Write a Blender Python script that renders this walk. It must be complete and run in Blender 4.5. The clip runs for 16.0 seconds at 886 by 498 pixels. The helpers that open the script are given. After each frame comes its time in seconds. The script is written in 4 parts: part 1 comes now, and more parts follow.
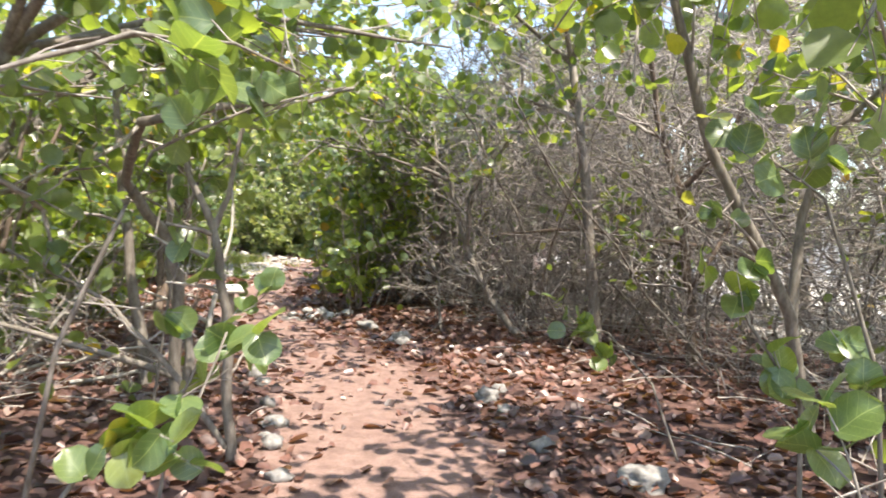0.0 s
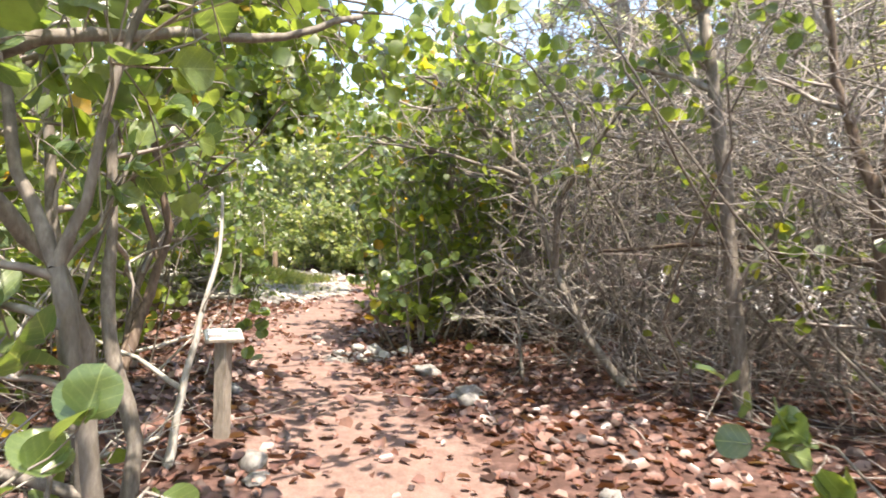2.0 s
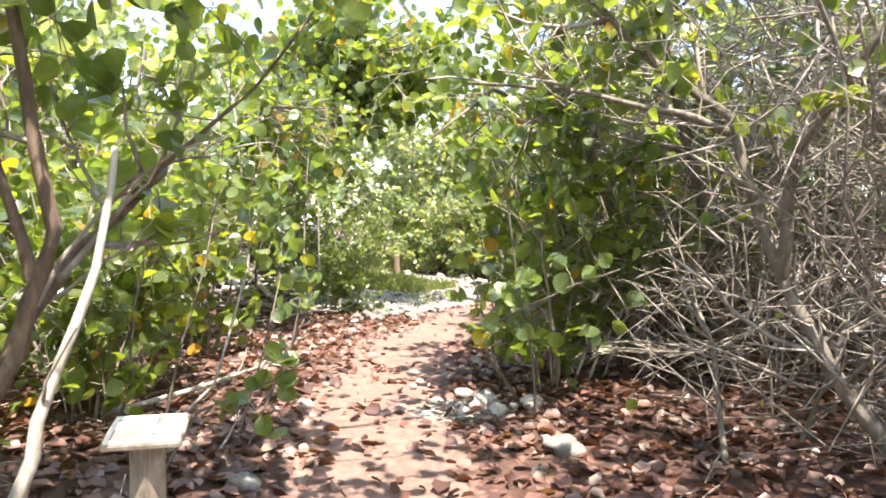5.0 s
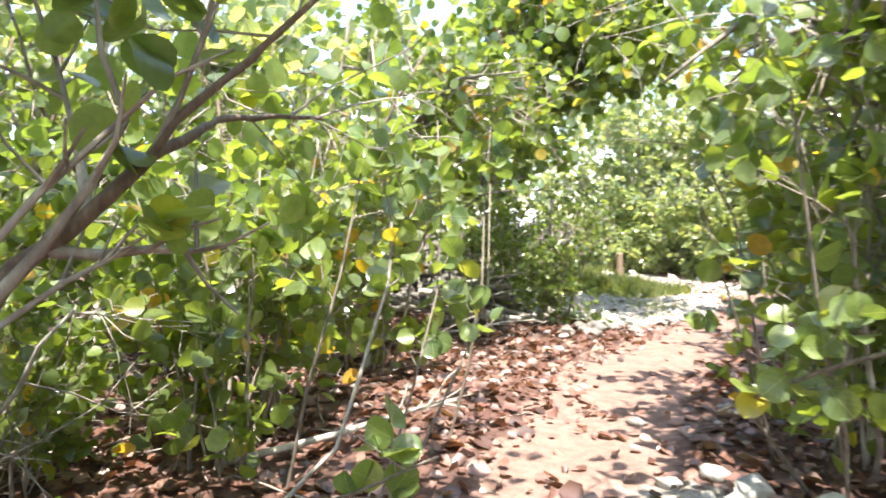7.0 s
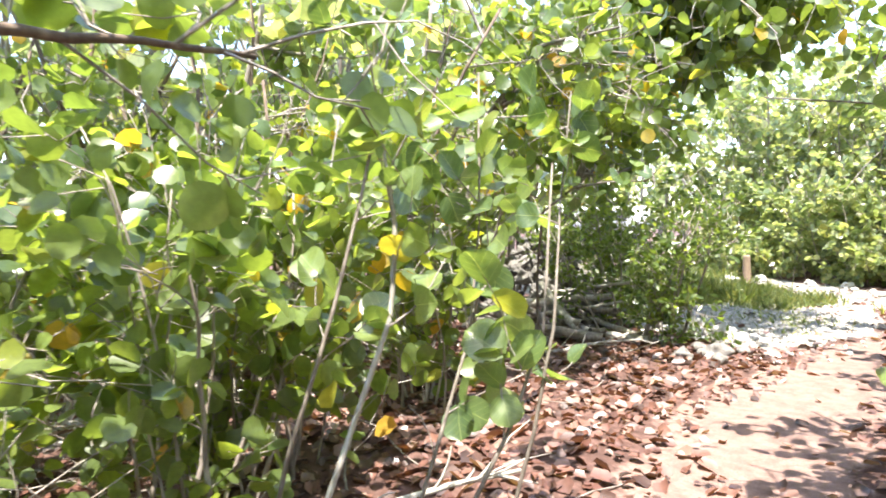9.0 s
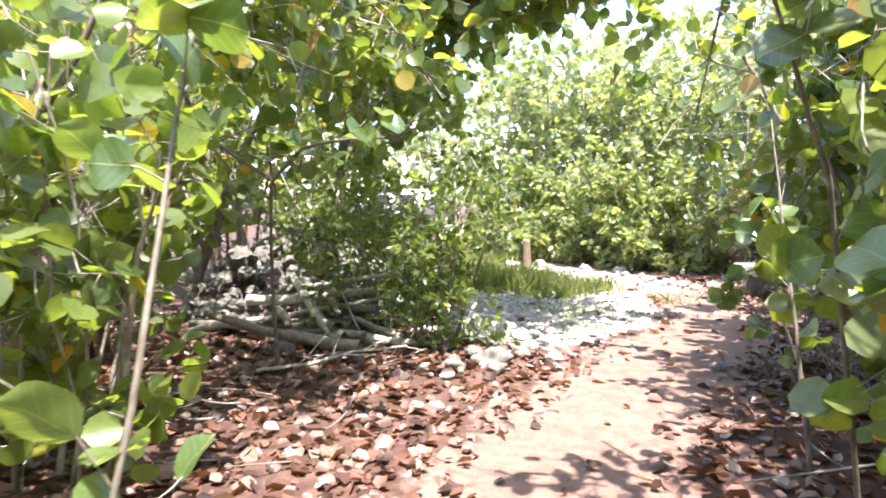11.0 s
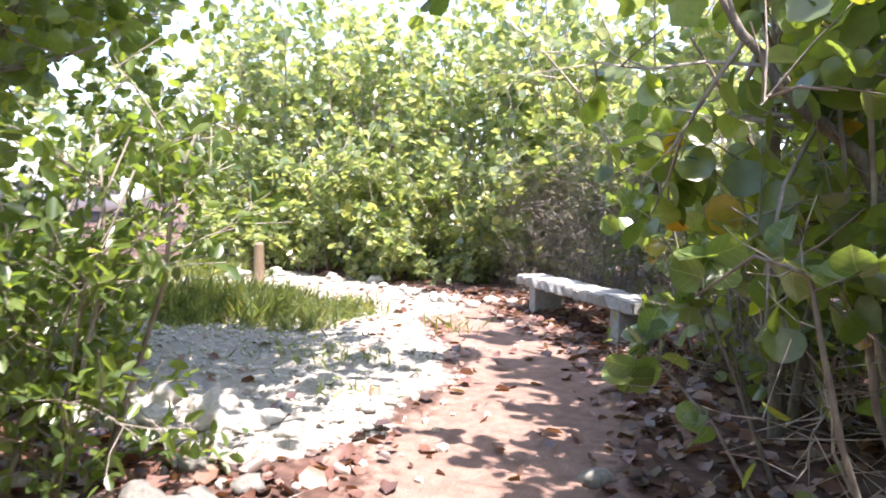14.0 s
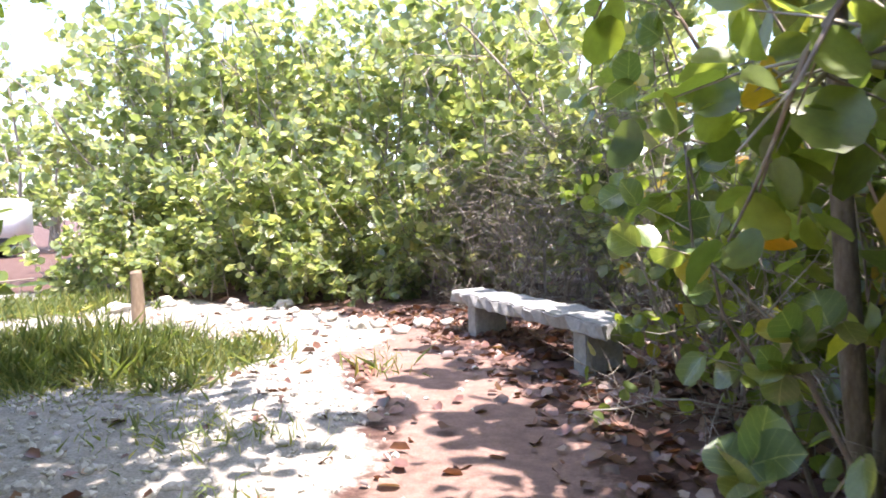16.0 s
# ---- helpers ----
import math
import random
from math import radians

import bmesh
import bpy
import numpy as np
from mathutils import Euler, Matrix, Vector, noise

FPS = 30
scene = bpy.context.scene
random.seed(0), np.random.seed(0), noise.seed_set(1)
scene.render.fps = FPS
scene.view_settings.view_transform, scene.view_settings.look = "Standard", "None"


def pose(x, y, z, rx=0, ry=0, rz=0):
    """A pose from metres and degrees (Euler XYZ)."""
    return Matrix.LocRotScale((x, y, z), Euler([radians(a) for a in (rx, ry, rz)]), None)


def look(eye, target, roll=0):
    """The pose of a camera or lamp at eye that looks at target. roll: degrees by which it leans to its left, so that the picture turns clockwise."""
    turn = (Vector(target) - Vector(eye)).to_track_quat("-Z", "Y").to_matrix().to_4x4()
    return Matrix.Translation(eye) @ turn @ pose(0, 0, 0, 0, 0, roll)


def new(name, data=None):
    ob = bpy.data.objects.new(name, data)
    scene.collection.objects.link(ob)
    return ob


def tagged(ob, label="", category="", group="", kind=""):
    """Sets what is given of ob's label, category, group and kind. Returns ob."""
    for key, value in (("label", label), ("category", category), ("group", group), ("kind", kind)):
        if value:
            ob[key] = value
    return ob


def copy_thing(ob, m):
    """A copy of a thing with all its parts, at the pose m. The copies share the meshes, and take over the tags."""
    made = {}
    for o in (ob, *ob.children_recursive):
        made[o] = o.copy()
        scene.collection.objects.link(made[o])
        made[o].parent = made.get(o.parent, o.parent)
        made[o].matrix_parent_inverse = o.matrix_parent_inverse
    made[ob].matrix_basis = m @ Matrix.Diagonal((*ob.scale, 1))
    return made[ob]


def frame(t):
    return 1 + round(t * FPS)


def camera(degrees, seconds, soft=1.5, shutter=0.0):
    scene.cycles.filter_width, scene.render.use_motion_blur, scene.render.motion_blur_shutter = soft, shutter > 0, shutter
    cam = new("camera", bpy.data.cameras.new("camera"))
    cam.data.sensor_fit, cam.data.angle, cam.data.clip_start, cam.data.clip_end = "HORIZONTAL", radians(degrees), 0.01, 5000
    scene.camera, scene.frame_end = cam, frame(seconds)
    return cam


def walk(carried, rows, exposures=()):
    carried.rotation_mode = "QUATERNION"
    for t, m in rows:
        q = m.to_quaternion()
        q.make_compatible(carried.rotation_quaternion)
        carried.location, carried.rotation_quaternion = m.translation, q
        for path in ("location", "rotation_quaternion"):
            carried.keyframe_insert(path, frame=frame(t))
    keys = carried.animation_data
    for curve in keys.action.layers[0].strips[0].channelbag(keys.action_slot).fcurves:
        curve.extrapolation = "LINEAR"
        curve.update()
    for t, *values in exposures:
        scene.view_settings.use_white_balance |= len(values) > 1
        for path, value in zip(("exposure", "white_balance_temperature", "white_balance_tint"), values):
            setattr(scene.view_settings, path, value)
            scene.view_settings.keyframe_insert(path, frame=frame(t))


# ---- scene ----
cam = camera(66.1, 16.0, soft=1.8, shutter=0.3)
# seconds, eye, target, roll
PATH = [
    (0, (0.833, 1.780, 1.541), (0.517, 4.258, 1.434), 2.7),
    (0.5, (0.751, 2.166, 1.619), (0.624, 4.659, 1.467), 2.6),
    (1, (0.754, 2.741, 1.579), (0.489, 5.225, 1.474), 2.7),
    (1.5, (0.725, 3.296, 1.566), (0.281, 5.755, 1.491), 2.6),
    (2, (0.605, 3.880, 1.564), (-0.016, 6.300, 1.492), 1.7),
    (2.5, (0.554, 4.445, 1.521), (-0.271, 6.805, 1.510), 1.9),
    (3, (0.383, 4.976, 1.552), (-0.559, 7.291, 1.518), 0.5),
    (3.5, (0.242, 5.489, 1.562), (-0.776, 7.771, 1.496), -0.1),
    (3.7, (0.220, 5.627, 1.518), (-0.829, 7.896, 1.461), 0.0),
    (5.8, (-0.309, 7.120, 1.504), (-1.505, 9.310, 1.373), 0.0),
    (6, (-0.385, 7.300, 1.509), (-1.685, 9.431, 1.373), -0.3),
    (6.5, (-0.639, 7.692, 1.489), (-2.169, 9.666, 1.378), -0.6),
    (7, (-0.876, 8.059, 1.486), (-2.643, 9.826, 1.395), -0.7),
    (7.5, (-1.071, 8.398, 1.504), (-3.060, 9.910, 1.417), 0.0),
    (8, (-1.300, 8.624, 1.475), (-3.356, 10.043, 1.409), -1.0),
    (8.5, (-1.491, 8.848, 1.455), (-3.536, 10.284, 1.383), -1.4),
    (9, (-1.635, 9.183, 1.499), (-3.661, 10.645, 1.411), -1.1),
    (9.5, (-1.806, 9.546, 1.474), (-3.686, 11.189, 1.343), -1.3),
    (10, (-2.076, 9.955, 1.470), (-3.772, 11.783, 1.292), -1.1),
    (10.2, (-2.155, 10.083, 1.467), (-3.804, 11.954, 1.296), -1.0),
    (12.3, (-3.350, 12.006, 1.358), (-4.590, 14.171, 1.190), 1.2),
    (12.5, (-3.465, 12.160, 1.354), (-4.640, 14.360, 1.185), 1.3),
    (13, (-3.709, 12.577, 1.380), (-4.697, 14.864, 1.175), 1.1),
    (13.5, (-3.864, 13.006, 1.373), (-4.699, 15.355, 1.181), 1.5),
    (14, (-4.077, 13.425, 1.384), (-4.726, 15.834, 1.222), 1.2),
    (14.5, (-4.256, 13.779, 1.410), (-4.759, 16.223, 1.254), -0.7),
    (15, (-4.336, 14.179, 1.403), (-4.746, 16.640, 1.258), -1.7),
    (15.5, (-4.376, 14.558, 1.412), (-4.684, 17.035, 1.265), -1.9),
    (16, (-4.425, 14.941, 1.422), (-4.796, 17.409, 1.266), -2.0),
]
walk(cam, [(t, look(eye, target, roll)) for t, eye, target, roll in PATH], exposures=((0, 1.77, 7000, 11), (3, 2.1, 7300, 14), (7, 2.4, 6900, 10), (9.5, 2.5, 6700, 11), (12.5, 2.4, 6700, 15), (16, 2.3, 6600, 20)))

# ---------------------------------------------------------------- light
SUN_FROM = Vector((0.42, -0.36, 1.4)).normalized()
world = bpy.data.worlds.new("sky")
world.use_nodes = True
scene.world = world
wn = world.node_tree.nodes
sky = wn.new("ShaderNodeTexSky")
sky.sky_type = "NISHITA"
sky.sun_disc = False
sky.sun_elevation = math.asin(SUN_FROM.z)
sky.sun_rotation = math.atan2(SUN_FROM.x, SUN_FROM.y)
world.node_tree.links.new(sky.outputs[0], wn["Background"].inputs[0])
wn["Background"].inputs[1].default_value = 0.15
sun = new("sun", bpy.data.lights.new("sun", "SUN"))
sun.data.energy, sun.data.angle, sun.data.color = 3.6, radians(0.6), (1.0, 0.95, 0.87)
sun.matrix_world = look(SUN_FROM * 60, (0, 0, 0))


# ---------------------------------------------------------------- materials


def material(name, rough=0.8):
    m = bpy.data.materials.new(name)
    m.use_nodes = True
    nt = m.node_tree
    return m, nt, nt.nodes["Principled BSDF"]


def ramp(nt, fac, stops):
    n = nt.nodes.new("ShaderNodeValToRGB")
    e = n.color_ramp.elements
    while len(e) < len(stops):
        e.new(0.5)
    for el, (pos, col) in zip(e, stops):
        el.position, el.color = pos, (*col, 1)
    nt.links.new(fac, n.inputs[0])
    return n.outputs[0]


def noise_tex(nt, scale, detail=4.0, rough=0.6, coord="Object", stretch=None):
    tc = nt.nodes.new("ShaderNodeTexCoord")
    n = nt.nodes.new("ShaderNodeTexNoise")
    n.inputs["Scale"].default_value, n.inputs["Detail"].default_value, n.inputs["Roughness"].default_value = scale, detail, rough
    src = tc.outputs[coord]
    if stretch:
        mp = nt.nodes.new("ShaderNodeMapping")
        mp.inputs["Scale"].default_value = stretch
        nt.links.new(src, mp.inputs[0])
        src = mp.outputs[0]
    nt.links.new(src, n.inputs["Vector"])
    return n.outputs["Fac"]


def mix(nt, fac, a, b, mode="MIX"):
    n = nt.nodes.new("ShaderNodeMix")
    n.data_type, n.blend_type = "RGBA", mode
    for sock, v in ((n.inputs["Factor"], fac), (n.inputs["A"], a), (n.inputs["B"], b)):
        if isinstance(v, (int, float)):
            sock.default_value = v
        elif isinstance(v, tuple):
            sock.default_value = (*v, 1)
        else:
            nt.links.new(v, sock)
    return n.outputs["Result"]


def bump(nt, bsdf, height, strength, dist):
    n = nt.nodes.new("ShaderNodeBump")
    n.inputs["Strength"].default_value, n.inputs["Distance"].default_value = strength, dist
    nt.links.new(height, n.inputs["Height"])
    nt.links.new(n.outputs[0], bsdf.inputs["Normal"])


def bark_material(name, dark, mid, light, scale=30):
    m, nt, b = material(name)
    n1 = noise_tex(nt, scale, 5, 0.65, stretch=(1, 1, 0.35))
    n2 = noise_tex(nt, 3.5, 3)
    c = mix(nt, n2, ramp(nt, n1, [(0.3, dark), (0.55, mid), (0.72, light)]), ramp(nt, n1, [(0.35, mid), (0.65, light)]))
    nt.links.new(c, b.inputs["Base Color"])
    b.inputs["Roughness"].default_value = 0.75
    bump(nt, b, n1, 0.5, 0.01)
    return m


def sums(nt, op, a, b=None):
    n = nt.nodes.new("ShaderNodeMath")
    n.operation = op
    for sock, v in zip(n.inputs, (a, b)):
        if isinstance(v, (int, float)):
            sock.default_value = v
        elif v is not None:
            nt.links.new(v, sock)
    return n.outputs[0]


def veins(nt):
    """Midrib and side veins of a leaf blade, from its own coordinates."""
    uv = nt.nodes.new("ShaderNodeUVMap")
    uv.uv_map = "blade"
    sep = nt.nodes.new("ShaderNodeSeparateXYZ")
    nt.links.new(uv.outputs[0], sep.inputs[0])
    across = sums(nt, "ABSOLUTE", sep.outputs[1])
    rib = sums(nt, "LESS_THAN", across, 0.014)
    comb = sums(nt, "FRACT", sums(nt, "MULTIPLY", sums(nt, "SUBTRACT", sep.outputs[0], sums(nt, "MULTIPLY", across, 0.75)), 4.5))
    side = sums(nt, "MULTIPLY", sums(nt, "LESS_THAN", comb, 0.07), 0.55)
    return sums(nt, "MULTIPLY", sums(nt, "MAXIMUM", rib, side), 0.75)


def leaf_material(name, stops, glow=0.5, through_tint=(2.75, 2.5, 1.0), rough=0.34, by_object=False):
    """A leaf: gloss on top, light that passes through it."""
    m, nt, b = material(name)
    if by_object:
        src = nt.nodes.new("ShaderNodeObjectInfo").outputs["Random"]
    else:
        src = nt.nodes.new("ShaderNodeNewGeometry").outputs["Random Per Island"]
    col = ramp(nt, src, stops)
    n = noise_tex(nt, 28, 3)
    col = mix(nt, 0.35, col, ramp(nt, n, [(0.35, (0.35, 0.4, 0.3)), (0.65, (1.0, 1.0, 0.9))]), "MULTIPLY")
    if by_object:
        col = mix(nt, veins(nt), col, (0.26, 0.32, 0.13))
    nt.links.new(col, b.inputs["Base Color"])
    b.inputs["Roughness"].default_value = rough
    b.inputs["Specular IOR Level"].default_value = 0.9
    b.inputs["Coat Weight"].default_value, b.inputs["Coat Roughness"].default_value = 0.35, 0.22
    tr = nt.nodes.new("ShaderNodeBsdfTranslucent")
    warm = mix(nt, 1.0, col, through_tint, "MULTIPLY")
    nt.links.new(warm, tr.inputs["Color"])
    mx = nt.nodes.new("ShaderNodeMixShader")
    mx.inputs[0].default_value = glow
    nt.links.new(b.outputs[0], mx.inputs[1])
    nt.links.new(tr.outputs[0], mx.inputs[2])
    nt.links.new(mx.outputs[0], nt.nodes["Material Output"].inputs["Surface"])
    bump(nt, b, n, 0.15, 0.004)
    return m


BARK_GREY = bark_material("bark_grey", (0.060, 0.049, 0.038), (0.144, 0.120, 0.097), (0.276, 0.245, 0.210))
BARK_DARK = bark_material("bark_brown", (0.043, 0.027, 0.019), (0.111, 0.072, 0.051), (0.221, 0.170, 0.128))
BARK_PALE = bark_material("bark_pale", (0.176, 0.152, 0.120), (0.336, 0.312, 0.272), (0.496, 0.480, 0.448))
TWIG = bark_material("twig_bark", (0.070, 0.052, 0.041), (0.225, 0.184, 0.157), (0.48, 0.45, 0.415), 9)
LEAF = leaf_material("sea_grape_leaf", [(0.0, (0.075, 0.12, 0.04)), (0.3, (0.11, 0.16, 0.052)), (0.6, (0.145, 0.195, 0.068)), (0.93, (0.18, 0.25, 0.06)), (0.975, (0.27, 0.27, 0.04)), (1.0, (0.42, 0.24, 0.04))])
LEAF_NEAR = leaf_material("sea_grape_leaf_near", [(0.0, (0.08, 0.13, 0.05)), (0.4, (0.115, 0.18, 0.065)), (0.8, (0.16, 0.22, 0.07)), (0.95, (0.19, 0.25, 0.06)), (1.0, (0.36, 0.31, 0.05))], glow=0.38, by_object=True)
LEAF_SMALL = leaf_material("small_green_leaf", [(0.0, (0.06, 0.105, 0.035)), (0.5, (0.105, 0.16, 0.05)), (1.0, (0.17, 0.235, 0.07))], glow=0.5)
# paler copy of the sea grape leaf, with sunlit sheen put into its colour
LEAF_SUNLIT = leaf_material("sunlit_leaf", [(0.0, (0.12, 0.17, 0.085)), (0.4, (0.185, 0.24, 0.13)), (0.8, (0.27, 0.315, 0.19)), (1.0, (0.36, 0.365, 0.2))], glow=0.5, rough=0.33, through_tint=(2.45, 2.25, 1.15))
GRASS = leaf_material("grass_blade", [(0.0, (0.125, 0.18, 0.075)), (0.6, (0.205, 0.265, 0.12)), (1.0, (0.38, 0.38, 0.2))], glow=0.45, rough=0.5)
DEAD = leaf_material("dead_leaf", [(0.0, (0.042, 0.019, 0.014)), (0.3, (0.105, 0.042, 0.031)), (0.6, (0.185, 0.078, 0.058)), (0.85, (0.235, 0.12, 0.092)), (1.0, (0.32, 0.22, 0.19))], glow=0.12, rough=0.55)


def stone_material(name, a, b_, c):
    m, nt, b = material(name)
    n1, n2 = noise_tex(nt, 18, 6, 0.7), noise_tex(nt, 4, 3)
    col = mix(nt, n2, ramp(nt, n1, [(0.3, a), (0.6, b_)]), ramp(nt, n1, [(0.35, b_), (0.65, c)]))
    nt.links.new(col, b.inputs["Base Color"])
    b.inputs["Roughness"].default_value = 0.9
    bump(nt, b, n1, 0.6, 0.02)
    return m


ROCK = stone_material("coral_rock", (0.09, 0.083, 0.076), (0.21, 0.197, 0.183), (0.38, 0.365, 0.345))
# grey stone, darker than ROCK: shade on the edging rocks is mixed into the colour
ROCK_GREY = stone_material("grey_shaded_coral_rock", (0.07, 0.065, 0.06), (0.155, 0.146, 0.135), (0.29, 0.278, 0.26))
PEBBLE = stone_material("white_coral_gravel", (0.26, 0.24, 0.215), (0.44, 0.42, 0.385), (0.60, 0.58, 0.545))
CONCRETE = stone_material("bench_concrete", (0.16, 0.16, 0.163), (0.27, 0.268, 0.268), (0.40, 0.395, 0.385))
WOOD_GREY = bark_material("weathered_wood", (0.12, 0.1, 0.08), (0.26, 0.22, 0.18), (0.40, 0.35, 0.3), 22)
WOOD_TAN = bark_material("tan_wood", (0.10, 0.067, 0.044), (0.185, 0.132, 0.09), (0.25, 0.19, 0.135), 22)


def plain_material(name, col, rough=0.5, metal=0.0):
    m, nt, b = material(name)
    n = noise_tex(nt, 9, 4)
    c = mix(nt, n, tuple(v * 0.82 for v in col), tuple(min(v * 1.1, 0.95) for v in col))
    nt.links.new(c, b.inputs["Base Color"])
    b.inputs["Roughness"].default_value, b.inputs["Metallic"].default_value = rough, metal
    return m


WHITE_PAINT = plain_material("white_paint", (0.75, 0.76, 0.78), 0.35)
DARK_RUBBER = plain_material("dark_rubber", (0.02, 0.02, 0.022), 0.7)
DARK_GLASS = plain_material("dark_glass", (0.03, 0.035, 0.04), 0.08)
PRINT_WHITE = plain_material("sign_white", (0.74, 0.75, 0.72), 0.45)
PRINT_GREY = plain_material("sign_print_grey", (0.16, 0.19, 0.18), 0.5)
PRINT_BROWN = plain_material("sign_print_brown", (0.2, 0.17, 0.16), 0.5)
WALL_PALE = plain_material("pale_wall", (0.7, 0.71, 0.72), 0.8)


def ground_material():
    """Red-brown soil, sandy path, white coral gravel and pale sand, blended by the zones laid out in the mesh."""
    m, nt, b = material("ground")
    fine, mid, big = noise_tex(nt, 60, 6, 0.7), noise_tex(nt, 9, 5, 0.65), noise_tex(nt, 1.3, 4)
    soil = ramp(nt, mid, [(0.3, (0.042, 0.021, 0.016)), (0.5, (0.088, 0.044, 0.034)), (0.7, (0.156, 0.087, 0.071))])
    path_c = mix(nt, big, ramp(nt, fine, [(0.3, (0.165, 0.092, 0.074)), (0.7, (0.277, 0.178, 0.148))]), ramp(nt, fine, [(0.3, (0.224, 0.136, 0.110)), (0.7, (0.338, 0.236, 0.204))]))
    path_c = mix(nt, 0.55, path_c, ramp(nt, mid, [(0.35, (0.4, 0.36, 0.34)), (0.62, (1, 1, 1))]), "MULTIPLY")
    gravel = mix(nt, big, ramp(nt, fine, [(0.32, (0.120, 0.106, 0.094)), (0.62, (0.370, 0.345, 0.312))]), ramp(nt, fine, [(0.32, (0.190, 0.173, 0.156)), (0.62, (0.450, 0.424, 0.386))]))
    gravel = mix(nt, 0.5, gravel, ramp(nt, mid, [(0.38, (0.5, 0.46, 0.42)), (0.6, (1, 1, 1))]), "MULTIPLY")
    sand = ramp(nt, fine, [(0.3, (0.360, 0.336, 0.304)), (0.7, (0.528, 0.504, 0.464))])

    def zone(name):
        a = nt.nodes.new("ShaderNodeAttribute")
        a.attribute_name = name
        add = nt.nodes.new("ShaderNodeMath")
        add.operation = "MULTIPLY_ADD"
        nt.links.new(mid, add.inputs[0])
        add.inputs[1].default_value = 0.9
        nt.links.new(a.outputs["Fac"], add.inputs[2])
        r = nt.nodes.new("ShaderNodeMapRange")
        r.inputs["From Min"].default_value, r.inputs["From Max"].default_value = 0.82, 1.08
        nt.links.new(add.outputs[0], r.inputs[0])
        return r.outputs[0]

    c = mix(nt, zone("path"), soil, path_c)
    c = mix(nt, zone("gravel"), c, gravel)
    c = mix(nt, zone("sand"), c, sand)
    nt.links.new(c, b.inputs["Base Color"])
    b.inputs["Roughness"].default_value = 0.95
    bump(nt, b, fine, 0.7, 0.012)
    return m


GROUND = ground_material()

# ---------------------------------------------------------------- mesh tools


class Build:
    """Gathers faces of one mesh."""

    def __init__(self):
        self.v, self.f, self.n = [], [], 0

    def add(self, verts, faces):
        self.v.append(np.asarray(verts, dtype=np.float32))
        self.f.extend([tuple(i + self.n for i in f) for f in faces])
        self.n += len(verts)

    def tube(self, pts, r0, r1, sides=5, rng=None, knob=0.0):
        pts = [Vector(p) for p in pts]
        k = len(pts)
        out = []
        up = Vector((0.31, 0.17, 0.93))
        for i, p in enumerate(pts):
            t = (pts[min(i + 1, k - 1)] - pts[max(i - 1, 0)]).normalized()
            a = t.cross(up)
            if a.length < 0.1:
                a = t.cross(Vector((1, 0, 0)))
            a.normalize()
            c = t.cross(a)
            r = r0 + (r1 - r0) * i / (k - 1)
            if knob and rng:
                r *= 1 + rng.uniform(-knob, knob)
            for s in range(sides):
                w = 2 * math.pi * s / sides
                out.append(p + a * (r * math.cos(w)) + c * (r * math.sin(w)))
        faces = []
        for i in range(k - 1):
            for s in range(sides):
                s2 = (s + 1) % sides
                faces.append((i * sides + s, i * sides + s2, (i + 1) * sides + s2, (i + 1) * sides + s))
        if sides > 3:
            faces.append(tuple((k - 1) * sides + s for s in range(sides)))
        self.add([tuple(p) for p in out], faces)

    def mesh(self, name, mat, smooth=True):
        me = bpy.data.meshes.new(name)
        me.from_pydata(np.concatenate(self.v).tolist() if self.v else [], [], self.f)
        me.materials.append(mat)
        if smooth:
            me.polygons.foreach_set("use_smooth", [True] * len(me.polygons))
        return me


def leaf_outline(kind):
    """Half outline of a leaf of length 1: (along, across) from base to tip."""
    if kind == "round":
        return [(0.10, 0.34), (0.45, 0.53), (0.80, 0.40)]
    if kind == "rounder":
        return [(0.02, 0.22), (0.2, 0.45), (0.48, 0.53), (0.76, 0.44), (0.95, 0.22)]
    if kind == "oval":
        return [(0.18, 0.19), (0.5, 0.27), (0.82, 0.17)]
    if kind == "hex":
        return [(0.2, 0.42), (0.76, 0.43)]
    if kind == "flake":
        return [(0.2, 0.36), (0.74, 0.40)]
    return [(0.35, 0.010)]


def leaf_mesh_data(pos, axis, normal, size, kind="round", fold=0.22, droop=0.12):
    """Many leaves at once: arrays of base point, direction, facing and length. Two folded halves each."""
    pos, axis, normal, size = (np.asarray(a, dtype=np.float64) for a in (pos, axis, normal, size))
    axis /= np.linalg.norm(axis, axis=1, keepdims=True) + 1e-9
    normal = normal - axis * np.sum(axis * normal, axis=1, keepdims=True)
    normal /= np.linalg.norm(normal, axis=1, keepdims=True) + 1e-9
    side = np.cross(axis, normal)
    half = leaf_outline(kind)
    tpl = [(0, 0, 0)] + [(u, w, fold * w - droop * u * u) for u, w in half] + [(1.0, 0, -droop)] + [(u, -w, fold * w - droop * u * u) for u, w in reversed(half)]
    tpl = np.array(tpl)
    rnd = np.random.RandomState(len(pos)).uniform(0.6, 1.4, (len(pos), 1, 1))
    t3 = np.repeat(tpl[None], len(pos), 0)
    t3[:, :, 2:3] *= rnd * 1.2
    v = pos[:, None, :] + size[:, None, None] * (t3[:, :, 0:1] * axis[:, None, :] + t3[:, :, 1:2] * side[:, None, :] + t3[:, :, 2:3] * normal[:, None, :])
    n, k = len(pos), len(tpl)
    h = len(half)
    f1 = list(range(0, h + 2))
    f2 = [0] + list(range(h + 1, k))
    base = np.arange(n)[:, None] * k
    loops = np.concatenate([base + np.array(f1)[None], base + np.array(f2)[None]], axis=1).reshape(-1)
    return v.reshape(-1, 3), loops, len(f1), 2 * n


